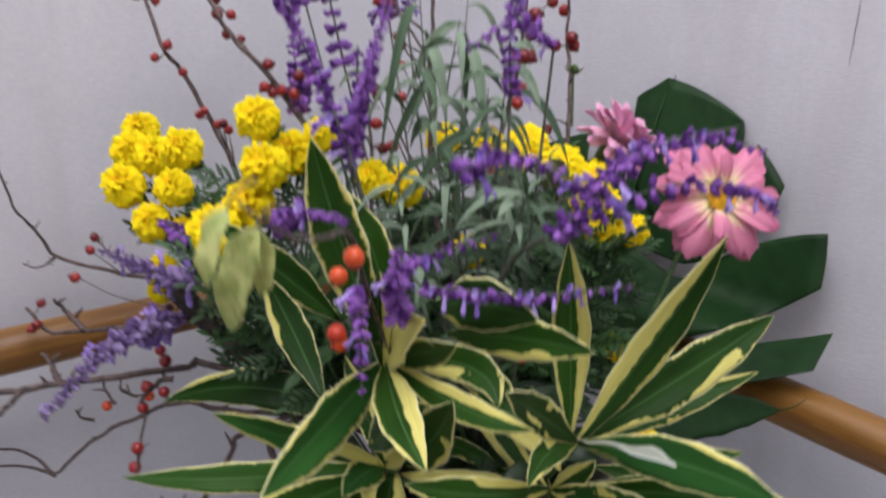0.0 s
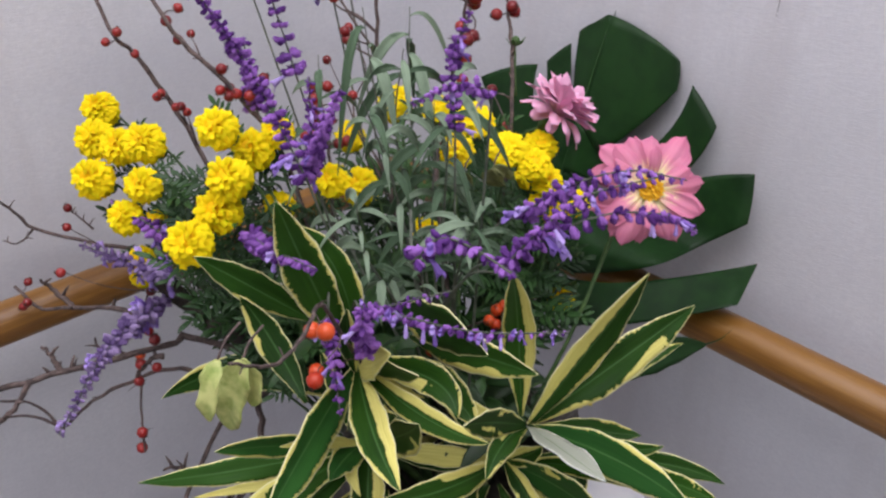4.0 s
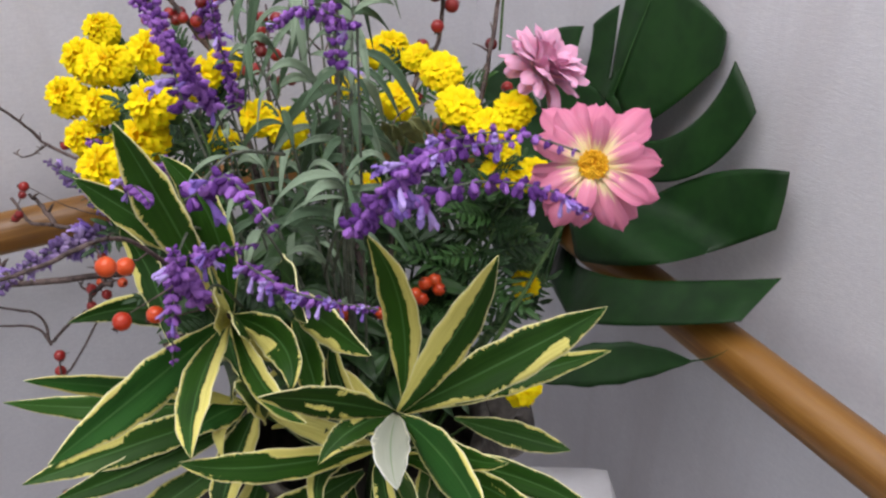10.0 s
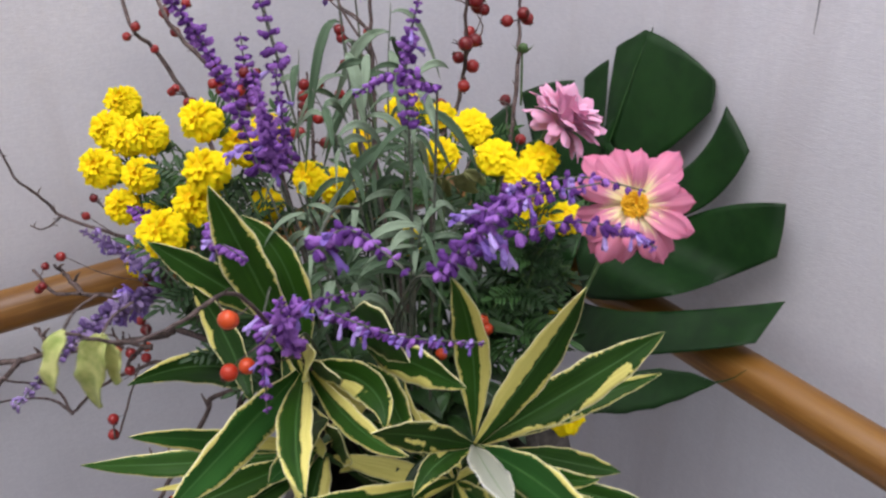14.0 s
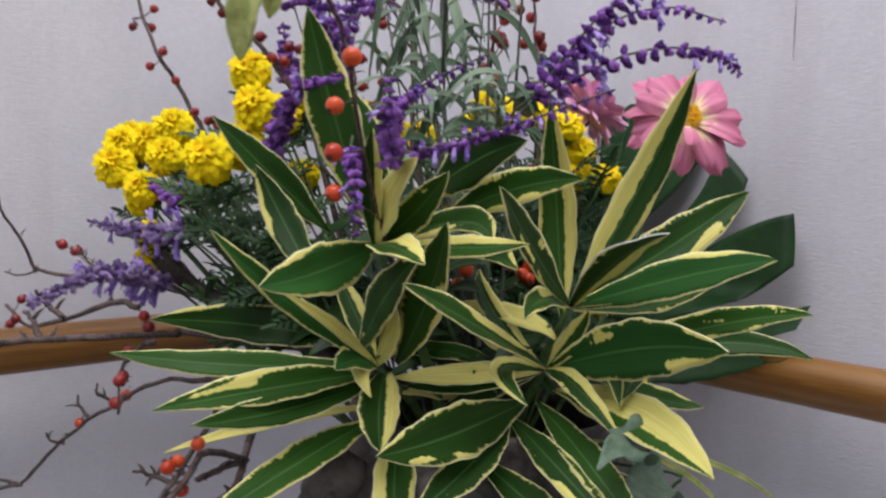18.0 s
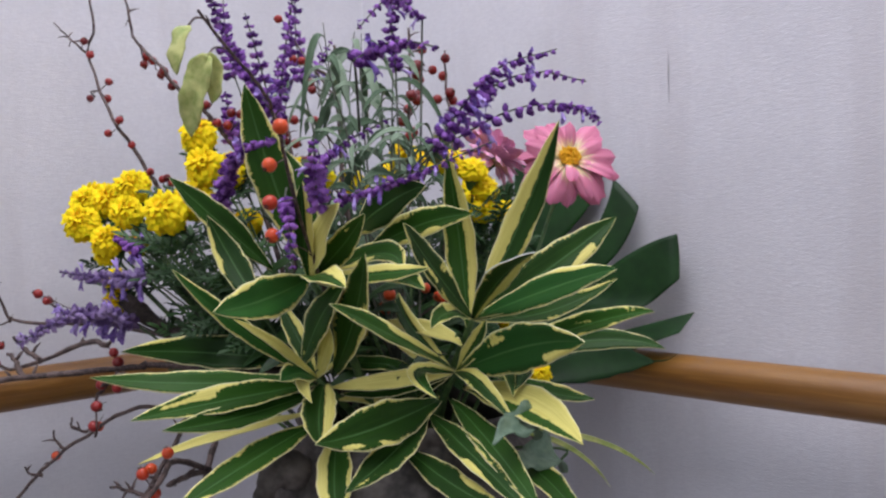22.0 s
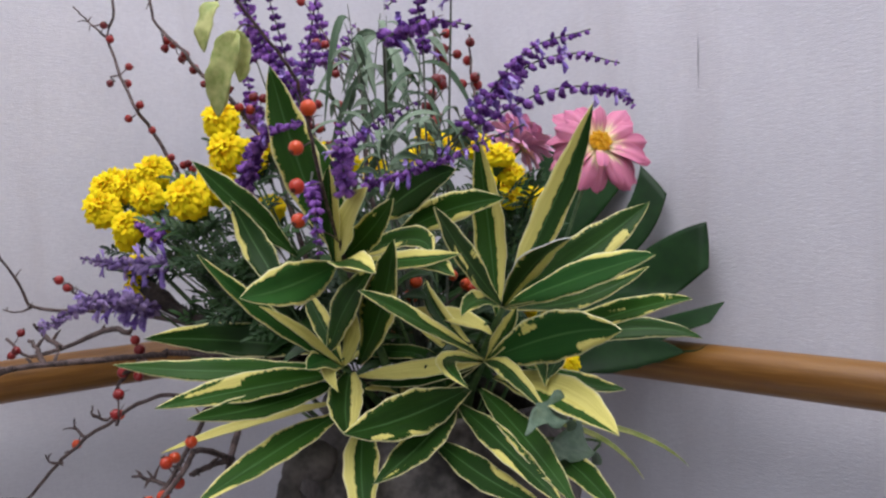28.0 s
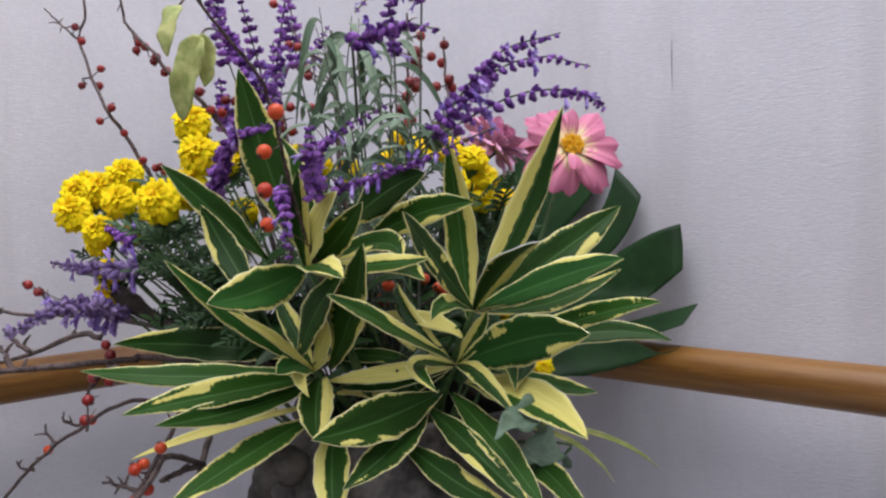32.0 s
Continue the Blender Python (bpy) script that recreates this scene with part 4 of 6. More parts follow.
def branch(points, r0, r1, berries=(), spurs=6, forks=(), orange=False, seed=1, label="bare thorny twig with small red berries"):
    """points: the twig's line from its thick end; berries: (place, radius); forks: more lines that leave it."""
    rng = random.Random(seed * 31)
    pts = [Vector(p) for p in points]
    root = thing("berry_branch", tuple(pts[0]), label, "branch", "berry branches in the arrangement")
    path = spline(pts, 30)
    path = [p + Vector((rng.uniform(-1, 1), rng.uniform(-1, 1), rng.uniform(-1, 1))) * r0 * 0.35 for p in path]
    part("twig", mesh_of("twig", *tube(path, [r0 + (r1 - r0) * i / 30 for i in range(31)], 7, 0.12, rng), M_TWIG), root)
    lines = [path]
    for fk in forks:
        fp = spline([Vector(p) for p in fk], 14)
        fp = [p + Vector((rng.uniform(-1, 1), rng.uniform(-1, 1), rng.uniform(-1, 1))) * r1 * 0.4 for p in fp]
        lines.append(fp)
        part("side_twig", mesh_of("side_twig", *tube(fp, [r1 * 1.15 * (1 - 0.5 * i / 14) for i in range(15)], 6, 0.12, rng), M_TWIG), root)
    for k in range(spurs):
        ln = lines[k % len(lines)]
        p = ln[rng.randrange(2, len(ln) - 1)]
        d = Vector((rng.uniform(-1, 1), rng.uniform(-1, 1), rng.uniform(-0.3, 1))).normalized()
        q = p + d * rng.uniform(0.004, 0.012)
        part("spur", mesh_of("spur", *tube([p, p.lerp(q, 0.6) + Vector((0, 0, 0.001)), q + d * 0.002], [r1 * 0.8, r1 * 0.6, r1 * 0.25], 5), M_TWIG), root)
    for at, size in berries:
        at, r = Vector(at), size * 0.66
        ln, i = nearest_on(lines, at)
        near = ln[i]
        d = at - near
        d = d.normalized() if d.length > 1e-4 else Vector((0, 0, 1))
        d = (d + Vector((rng.uniform(-0.4, 0.4), rng.uniform(-0.4, 0.4), rng.uniform(-0.4, 0.4)))).normalized()
        b = part("berry", BERRY_O if orange else BERRY, root, frame_z(at, d, rng.uniform(0, 6), r))
        part("berry_end", BERRY_END, b, frame_z(at, d, 0, r), "dark dry calyx tip")
        if (at - near).length > 0.018:
            back = max(0, i - 1 - int((at - near).length * 0.9 / max(1e-4, (ln[1] - ln[0]).length)))
            start = ln[back]
            bend = Vector((rng.uniform(-1, 1), rng.uniform(-1, 1), 0.4)) * (at - start).length * 0.10
            path = spline([start, start.lerp(at, 0.35) + bend, start.lerp(at, 0.7) - bend * 0.4, at - d * r * 0.9], 10)
            part("side_twig", mesh_of("side_twig", *tube(path, [r1 * (0.8 - 0.045 * k) for k in range(11)], 6, 0.15, rng), M_TWIG), root)
        elif (at - near).length > r * 1.05:
            part("berry_stalk", mesh_of("berry_stalk", *tube([near, near.lerp(at, 0.5) + Vector((0, 0, -0.001)), at - d * r * 0.9], 0.0005, 5), M_TWIG), root)
    return root


# ---- odd leaves and wood ----
def ragged(v):
    """Outline of a withered leaf with two shallow bays."""
    return oval(v) * (0.90 + 0.13 * math.sin(v * 11.0 - 0.6))


def hanging_leaf(top, tip, width, mat):
    top, tip = Vector(top), Vector(tip)
    COUNT[0] += 1
    root = thing("faded_leaf", tuple(top), "withered yellow-green leaf hanging from a thin stalk" if mat is M_FADED else "curled olive-brown withered leaf", "leaf")
    v, f, uv = blade(top, top.lerp(tip, 0.5) + Vector((-0.006, -0.004, 0.004)), tip, width, Vector((-0.7, -0.6, 0.35)), 0.3, 0.14, 22, ragged, 0.0006, COUNT[0], 0.3)
    part("blade", mesh_of("blade", v, f, mat, uv), root)
    if width > 0.012:
        side = (tip - top).cross(Vector((-0.7, -0.6, 0.35))).normalized() * width * -0.42
        end = top.lerp(tip, 0.55) + side * 0.95
        v, f, uv = blade(top + Vector((0, 0, 0.001)), top.lerp(end, 0.5) + side * 0.9, end, width * 0.60, Vector((-0.6, -0.7, 0.3)), 0.4, 0.2, 18, ragged, 0.0006, COUNT[0] + 40, 0.5)
        part("side_lobe", mesh_of("side_lobe", v, f, mat, uv), root)
    part("stalk", mesh_of("stalk", *tube(spline([top + Vector((0.016, 0.008, 0.006)), top + Vector((0.006, 0.003, 0.005)), top], 6), 0.0006, 5), M_TWIG), root)


def lobed_leaf(base, tip, width):
    base, tip = Vector(base), Vector(tip)
    COUNT[0] += 1
    root = thing("lobed_leaf", tuple(base), "grey-green toothed leaf over the rim of the vase", "leaf")

    def toothed(v):
        tooth = abs(((v * 3.6 + 0.25) % 1.0) - 0.5) * 2
        return min(oval(v) * 1.05, 1.3 - v * 1.25) * (0.74 + 0.30 * tooth)
    v, f, uv = blade(base, base.lerp(tip, 0.5) + Vector((0, 0, 0.014)), tip, width, Vector((-0.5, -0.5, 0.7)), 0.32, 0.26, 32, toothed, 0.0006, COUNT[0])
    part("blade", mesh_of("blade", v, f, M_IVY, uv), root)
    part("stalk", mesh_of("stalk", *tube(spline([MOUTH + Vector((0.03, -0.03, -0.02)), base + Vector((0.004, 0.004, 0.006)), base], 8), 0.0009, 6), M_STEM), root)


def dark_leaf(base, ctrl, tip, width):
    """A broad glossy leaf low by the monstera, drawn out into a thin drip tip."""
    root = thing("drooping_leaf", tuple(Vector(base)), "broad glossy dark green leaf drooping over the handrail", "leaf")
    v, f, uv = blade(base, ctrl, tip, width, Vector((-0.55, -0.6, 0.5)), 0.12, 0.05, 16, lance, 0.0007, 77)
    part("blade", mesh_of("blade", v, f, M_MONSTERA, uv, 192), root)
    t = Vector(tip)
    d = (t - Vector(ctrl)).normalized()
    part("drip_tip", mesh_of("drip_tip", *tube(spline([t - d * 0.003, t + d * 0.010 + Vector((0.004, 0, 0.002)), t + d * 0.018 + Vector((0.010, 0, 0.008))], 8), [0.0008 - 0.00008 * i for i in range(9)], 5), M_MONSTERA), root)
    part("stalk", mesh_of("stalk", *tube(spline([MOUTH + Vector((0.03, 0, -0.03)), MOUTH.lerp(Vector(base), 0.6) + Vector((0, 0, 0.02)), Vector(base)], 8), 0.0016, 6), M_STEM), root)


def strip(base, tip, width):
    base, tip = Vector(base), Vector(tip)
    COUNT[0] += 1
    root = thing("withered_strip", tuple(base), "thin withered pale leaf end", "leaf", "withered leaf ends")
    b = base.lerp(MOUTH, 0.55)
    v, f, uv = blade(b, base.lerp(tip, 0.3) + Vector((0, 0, 0.02)), tip, width, FACE, 0.2, 0.1, 14, lance, 0.0005, COUNT[0], 0.8)
    part("blade", mesh_of("blade", v, f, M_FADED, uv), root)


def log(a, b, c):
    root = thing("wood_piece", tuple(Vector(c)), "dark rough piece of bark wood among the stems", "wood")
    path = spline([Vector(a), Vector(b), Vector(c), MOUTH], 14)
    part("limb", mesh_of("limb", *tube(path, [0.0065 + 0.0018 * math.sin(i * 1.1) for i in range(15)], 10, 0.18, random.Random(8)), M_BARK), root)


def dark_spray(points, leaves, seed, size=(0.05, 0.08), width=0.013, label="inner stem of plain dark green lance leaves"):
    rng = random.Random(seed)
    pts = [Vector(p) for p in points]
    root = thing("green_stem", tuple(pts[0]), label, "foliage", "inner green stems")
    path = spline(pts, 24)
    part("stem", mesh_of("stem", *tube(path, 0.0014, 6), M_STEM), root)
    for k in range(leaves):
        p = path[6 + int(18 * (k + rng.random() * 0.9) / leaves)]
        a, ln = k * 2.4 + rng.uniform(-0.4, 0.4), rng.uniform(*size)
        d = Vector((math.cos(a), math.sin(a), rng.uniform(-0.3, 0.7))).normalized()
        v, f, uv = blade(p, p + d * ln * 0.5 + Vector((0, 0, ln * 0.12)), p + d * ln + Vector((0, 0, -ln * 0.25)), width * rng.uniform(0.8, 1.3), Vector((-0.4, -0.4, 0.8)), 0.2, 0.05, 8, lance, 0.0005, seed * 90 + k, rng.uniform(-0.6, 0.6))
        part("leaf", mesh_of("leaf", v, f, M_PLAIN, uv), root)
    return root


def feather_spray(points, leaves, seed, label="bushy marigold stem with feathery dark green leaves"):
    rng = random.Random(seed)
    pts = [Vector(p) for p in points]
    root = thing("marigold_foliage", tuple(pts[0]), label, "foliage", "feathery marigold foliage")
    path = spline(pts, 24)
    part("stem", mesh_of("stem", *tube(path, 0.0013, 6), M_STEM), root)
    for k in range(leaves):
        p = path[4 + int(20 * (k + rng.random() * 0.9) / leaves)]
        a = k * 2.4 + rng.uniform(-0.5, 0.5)
        d = Vector((math.cos(a), math.sin(a), rng.uniform(-0.2, 0.8))).normalized()
        z = Vector((-0.4, -0.4, 0.8))
        z = (z - d * z.dot(d)).normalized()
        m = Matrix((d, z.cross(d), z)).transposed().to_4x4()
        part("feather_leaf", FEATHERS[rng.randrange(3)], root, Matrix.Translation(p) @ m @ Matrix.Scale(rng.uniform(0.034, 0.055), 4))
    return root


def bud(at, up, r, foot, label):
    at, up = Vector(at), Vector(up).normalized()
    root = thing("flower_bud", tuple(Vector(foot)), label, "flower bud")
    prof = [(0.15, -1.0), (0.55, -0.75), (0.85, -0.2), (0.9, 0.25), (0.6, 0.8), (0.15, 1.05)]
    part("bud_body", mesh_of("bud_body", *revolve(prof, 12, 0.12), M_STEM), root, frame_z(at, up, 0, r))
    for k in range(6):
        m = frame_z(at, up, k * 1.05, r)
        v, f, uv = blade((0.3, 0, -0.8), (1.2, 0, -0.5), (1.9, 0, 0.9 - 0.3 * (k % 2)), 0.9, Vector((0.4, 0, 1)), 0.2, 0.1, 6, oval, 0.05, k)
        part("sepal", mesh_of("sepal", v, f, M_STEM, uv, 72), root, m)
    end = at - up * r * 0.9
    part("stem", mesh_of("stem", *tube(spline([Vector(foot), Vector(foot).lerp(end, 0.6), end], 8), 0.0010, 6), M_STEM), root)


# ---- the arrangement ----
monstera((-0.0074, -0.2167, 0.7384), (0.2477, -0.0634, 0.9667), (0.0398, -0.9963, -0.0756),
         ((0.294, 0.190, (0.294, 0.004), (0.168, 0.032), (0.275, 0.077), (0.250, 0.084), 0.05, 0.03, 0.06), (0.190, 0.140, (0.165, 0.042), (0.140, 0.068), (0.260, 0.099), (0.233, 0.132), -0.17, 0.16, 0.03),
          (0.140, 0.070, (0.127, 0.074), (0.036, 0.022), (0.208, 0.180), (0.165, 0.190), 0.08, 0.06, 0.03), (0.070, 0.000, (0.034, 0.024), (0.021, 0.082), (0.136, 0.211), (0.112, 0.224), -0.02, 0.02, 0.0, 0.050, 0.060, 0.080, 0.046)),
         ((0.294, 0.215, (0.294, -0.004), (0.196, -0.010), (0.282, -0.018), (0.270, -0.031), 0.0, 0.02, 0.05), (0.215, 0.180, (0.196, -0.015), (0.181, -0.050), (0.256, -0.039), (0.231, -0.060), 0.0, -0.06, 0.05),
          (0.180, 0.120, (0.184, -0.056), (0.134, -0.085), (0.226, -0.067), (0.190, -0.136), -0.06, 0.02, 0.05), (0.120, 0.050, (0.134, -0.085), (0.086, -0.105), (0.177, -0.141), (0.112, -0.199), -0.08, 0.02, 0.05),
          (0.050, -0.045, (0.086, -0.105), (-0.055, -0.015), (0.098, -0.190), (0.040, -0.160), -0.05, 0.08, 0.05)))

stem_h1 = leaf_stem((-0.348, -0.370, 0.909), "upright stem of variegated lance leaves, green with cream margins")
stem_h2 = leaf_stem((-0.286, -0.461, 0.881), "tall whorl of variegated green and cream lance leaves")
stem_h3 = leaf_stem((-0.291, -0.448, 0.845), "low spreading whorl of glossy variegated leaves over the vase")
stem_h4 = leaf_stem((-0.346, -0.370, 0.841), "low spreading whorl of dark leaves with cream margins")
leaf(stem_h1, (-0.356, -0.372, 0.924), (-0.373, -0.361, 0.985), (-0.390, -0.362, 1.038), 0.0278, M_MARGIN, face=(-0.60, -0.79, -0.11))
leaf(stem_h1, (-0.348, -0.370, 0.910), (-0.349, -0.359, 0.969), (-0.368, -0.343, 1.007), 0.0214, M_THIN)
leaf(stem_h1, (-0.344, -0.317, 0.914), (-0.379, -0.304, 0.950), (-0.410, -0.295, 0.981), 0.0216, M_THIN)
leaf(stem_h1, (-0.381, -0.359, 0.890), (-0.382, -0.326, 0.922), (-0.393, -0.314, 0.954), 0.0200, M_MARGIN)
leaf(stem_h4, (-0.346, -0.370, 0.841), (-0.413, -0.376, 0.886), (-0.461, -0.392, 0.923), 0.0140, M_BRIGHT, face=(0.26, -0.96, 0.10))
leaf(stem_h1, (-0.348, -0.370, 0.910), (-0.406, -0.399, 0.901), (-0.460, -0.434, 0.901), 0.0270, M_BRIGHT, face=(0.44, -0.81, 0.39))
leaf(stem_h1, (-0.348, -0.370, 0.910), (-0.383, -0.429, 0.915), (-0.399, -0.472, 0.911), 0.0215, M_HALF_A)
leaf(stem_h1, (-0.354, -0.376, 0.910), (-0.365, -0.386, 0.945), (-0.370, -0.394, 0.974), 0.0138, M_HALF_B, face=(-0.77, -0.62, 0.10))
leaf(stem_h1, (-0.348, -0.370, 0.910), (-0.359, -0.397, 0.936), (-0.366, -0.426, 0.959), 0.0271, M_CREAM, face=(-0.96, 0.27, -0.05))
leaf(stem_h1, (-0.348, -0.370, 0.910), (-0.352, -0.409, 0.931), (-0.362, -0.445, 0.952), 0.0186, M_MARGIN, face=(-0.94, -0.02, -0.34))
leaf(stem_h1, (-0.318, -0.373, 0.936), (-0.326, -0.423, 0.957), (-0.336, -0.472, 0.968), 0.0281, M_THIN, face=(-0.96, 0.24, 0.17))
leaf(stem_h1, (-0.317, -0.386, 0.924), (-0.317, -0.443, 0.943), (-0.311, -0.487, 0.950), 0.0223, M_MARGIN, face=(-0.93, 0.04, 0.36))
leaf(stem_h2, (-0.286, -0.461, 0.881), (-0.329, -0.471, 0.916), (-0.367, -0.486, 0.946), 0.0185, M_MARGIN, face=(0.31, -0.95, 0.02))
leaf(stem_h2, (-0.286, -0.461, 0.881), (-0.314, -0.467, 0.888), (-0.339, -0.477, 0.882), 0.0154, M_MARGIN)
leaf(stem_h2, (-0.286, -0.461, 0.881), (-0.265, -0.486, 0.944), (-0.259, -0.515, 1.007), 0.0206, M_TALL, face=(-0.80, -0.59, -0.08))
leaf(stem_h2, (-0.286, -0.461, 0.881), (-0.226, -0.483, 0.914), (-0.182, -0.503, 0.945), 0.0265, M_MARGIN, face=(-0.56, -0.71, 0.43))
leaf(stem_h2, (-0.286, -0.461, 0.881), (-0.211, -0.464, 0.879), (-0.164, -0.490, 0.900), 0.0176, M_MARGIN)
leaf(stem_h2, (-0.286, -0.461, 0.881), (-0.290, -0.530, 0.904), (-0.303, -0.586, 0.918), 0.0232, M_BRIGHT, face=(-0.88, 0.24, 0.41))
leaf(stem_h3, (-0.291, -0.448, 0.845), (-0.301, -0.516, 0.869), (-0.319, -0.575, 0.879), 0.0298, M_BRIGHT, face=(-0.98, 0.21, -0.00))
# upper surface coloured pale for its glare, own green and cream underneath
leaf(stem_h2, (-0.286, -0.461, 0.881), (-0.313, -0.511, 0.912), (-0.328, -0.550, 0.928), 0.0189, M_GLARE_TOP, face=(0.38, 0.33, 0.80), under=M_HALF_A)
leaf(stem_h2, (-0.291, -0.448, 0.845), (-0.267, -0.531, 0.878), (-0.264, -0.584, 0.891), 0.0162, M_MARGIN)
leaf(stem_h2, (-0.291, -0.448, 0.845), (-0.246, -0.518, 0.866), (-0.220, -0.564, 0.862), 0.0158, M_THIN)
leaf(stem_h3, (-0.288, -0.454, 0.835), (-0.296, -0.515, 0.832), (-0.310, -0.566, 0.820), 0.0271, M_HALF_D)
leaf(stem_h3, (-0.271, -0.470, 0.851), (-0.282, -0.489, 0.850), (-0.297, -0.504, 0.837), 0.0133, M_HALF_A)
leaf(stem_h3, (-0.270, -0.471, 0.851), (-0.277, -0.496, 0.853), (-0.297, -0.505, 0.841), 0.0137, M_THIN)
leaf(stem_h3, (-0.291, -0.448, 0.845), (-0.328, -0.452, 0.851), (-0.340, -0.482, 0.840), 0.0137, M_HALF_B)
leaf(stem_h3, (-0.287, -0.447, 0.845), (-0.362, -0.464, 0.880), (-0.404, -0.463, 0.902), 0.0173, M_MARGIN)
leaf(stem_h3, (-0.301, -0.443, 0.828), (-0.362, -0.451, 0.822), (-0.415, -0.460, 0.824), 0.0282, M_MARGIN, face=(0.11, -0.86, 0.51))
leaf(stem_h3, (-0.308, -0.440, 0.821), (-0.354, -0.456, 0.806), (-0.400, -0.466, 0.794), 0.0213, M_MARGIN)
leaf(stem_h4, (-0.340, -0.385, 0.806), (-0.370, -0.417, 0.787), (-0.395, -0.453, 0.758), 0.0228, M_HALF_B)
leaf(stem_h4, (-0.325, -0.340, 0.845), (-0.365, -0.263, 0.851), (-0.432, -0.258, 0.860), 0.0267, M_THIN, face=(-0.51, -0.75, 0.42))
leaf(stem_h4, (-0.346, -0.370, 0.841), (-0.417, -0.341, 0.845), (-0.479, -0.315, 0.855), 0.0177, M_THIN)
leaf(stem_h4, (-0.349, -0.368, 0.837), (-0.416, -0.368, 0.837), (-0.479, -0.369, 0.836), 0.0219, M_MARGIN)
leaf(stem_h4, (-0.348, -0.370, 0.832), (-0.412, -0.377, 0.827), (-0.467, -0.384, 0.830), 0.0202, M_THIN)
leaf(stem_h4, (-0.349, -0.373, 0.819), (-0.394, -0.327, 0.805), (-0.435, -0.282, 0.785), 0.0082, M_CREAM)
leaf(stem_h4, (-0.349, -0.375, 0.813), (-0.413, -0.389, 0.801), (-0.474, -0.401, 0.786), 0.0210, M_MARGIN)
leaf(stem_h4, (-0.346, -0.370, 0.841), (-0.367, -0.378, 0.848), (-0.387, -0.387, 0.847), 0.0199, M_BRIGHT)
leaf(stem_h4, (-0.346, -0.370, 0.841), (-0.365, -0.380, 0.843), (-0.372, -0.399, 0.832), 0.0104, M_CREAM)
leaf(stem_h4, (-0.343, -0.373, 0.836), (-0.366, -0.398, 0.825), (-0.385, -0.424, 0.812), 0.0227, M_HALF_A, shape=oval)
leaf(stem_h4, (-0.295, -0.418, 0.842), (-0.306, -0.383, 0.847), (-0.323, -0.343, 0.843), 0.0116, M_THIN)
leaf(stem_h3, (-0.291, -0.448, 0.845), (-0.315, -0.410, 0.839), (-0.337, -0.371, 0.833), 0.0147, M_CREAM)
leaf(stem_h3, (-0.291, -0.448, 0.845), (-0.314, -0.411, 0.833), (-0.330, -0.374, 0.828), 0.0120, M_THIN)
leaf(stem_h4, (-0.346, -0.370, 0.841), (-0.351, -0.387, 0.860), (-0.357, -0.400, 0.879), 0.0142, M_CREAM)
leaf(stem_h4, (-0.337, -0.376, 0.842), (-0.351, -0.419, 0.886), (-0.370, -0.454, 0.928), 0.0276, M_MARGIN, face=(-0.96, 0.15, -0.24))
leaf(stem_h4, (-0.352, -0.363, 0.851), (-0.359, -0.392, 0.883), (-0.361, -0.424, 0.910), 0.0259, M_MARGIN)
leaf(stem_h2, (-0.275, -0.446, 0.873), (-0.270, -0.435, 0.931), (-0.294, -0.449, 0.992), 0.0217, M_HALF_B)
leaf(stem_h1, (-0.319, -0.394, 0.913), (-0.324, -0.429, 0.912), (-0.330, -0.463, 0.904), 0.0201, M_MARGIN)
leaf(stem_h3, (-0.308, -0.439, 0.820), (-0.324, -0.493, 0.805), (-0.335, -0.550, 0.782), 0.0173, M_MARGIN)
leaf(stem_h3, (-0.296, -0.448, 0.828), (-0.314, -0.503, 0.808), (-0.332, -0.554, 0.784), 0.0187, M_THIN)
leaf(stem_h3, (-0.326, -0.431, 0.802), (-0.333, -0.486, 0.787), (-0.334, -0.538, 0.778), 0.0179, M_MARGIN)
leaf(stem_h3, (-0.282, -0.478, 0.797), (-0.301, -0.530, 0.793), (-0.323, -0.578, 0.778), 0.0170, M_MARGIN)
leaf(stem_h2, (-0.293, -0.457, 0.864), (-0.294, -0.427, 0.873), (-0.306, -0.384, 0.876), 0.0123, M_CREAM)
leaf(stem_h3, (-0.291, -0.448, 0.845), (-0.292, -0.467, 0.864), (-0.295, -0.481, 0.883), 0.0134, M_HALF_A)
leaf(stem_h3, (-0.234, -0.433, 0.832), (-0.198, -0.453, 0.817), (-0.172, -0.474, 0.811), 0.0178, M_THIN, face=(-0.14, -0.62, 0.77))
leaf(stem_h2, (-0.286, -0.461, 0.881), (-0.283, -0.516, 0.899), (-0.268, -0.546, 0.911), 0.0132, M_MARGIN)
leaf(stem_h1, (-0.348, -0.370, 0.910), (-0.337, -0.427, 0.926), (-0.343, -0.456, 0.917), 0.0200, M_MARGIN)
leaf(stem_h4, (-0.346, -0.370, 0.841), (-0.381, -0.375, 0.868), (-0.415, -0.380, 0.889), 0.0085, M_CREAM)
leaf(stem_h4, (-0.346, -0.370, 0.841), (-0.320, -0.369, 0.857), (-0.293, -0.368, 0.869), 0.0102, M_CREAM)
leaf(stem_h3, (-0.291, -0.448, 0.845), (-0.291, -0.422, 0.852), (-0.294, -0.390, 0.861), 0.0110, M_CREAM)
leaf(stem_h3, (-0.291, -0.448, 0.845), (-0.303, -0.479, 0.845), (-0.310, -0.517, 0.824), 0.0124, M_HALF_A)
leaf(stem_h1, (-0.348, -0.370, 0.910), (-0.347, -0.395, 0.908), (-0.339, -0.424, 0.911), 0.0104, M_CREAM)
leaf(stem_h4, (-0.346, -0.370, 0.841), (-0.346, -0.347, 0.869), (-0.344, -0.323, 0.893), 0.0138, M_HALF_B)
leaf(stem_h3, (-0.291, -0.448, 0.845), (-0.301, -0.418, 0.874), (-0.297, -0.401, 0.897), 0.0124, M_HALF_B)
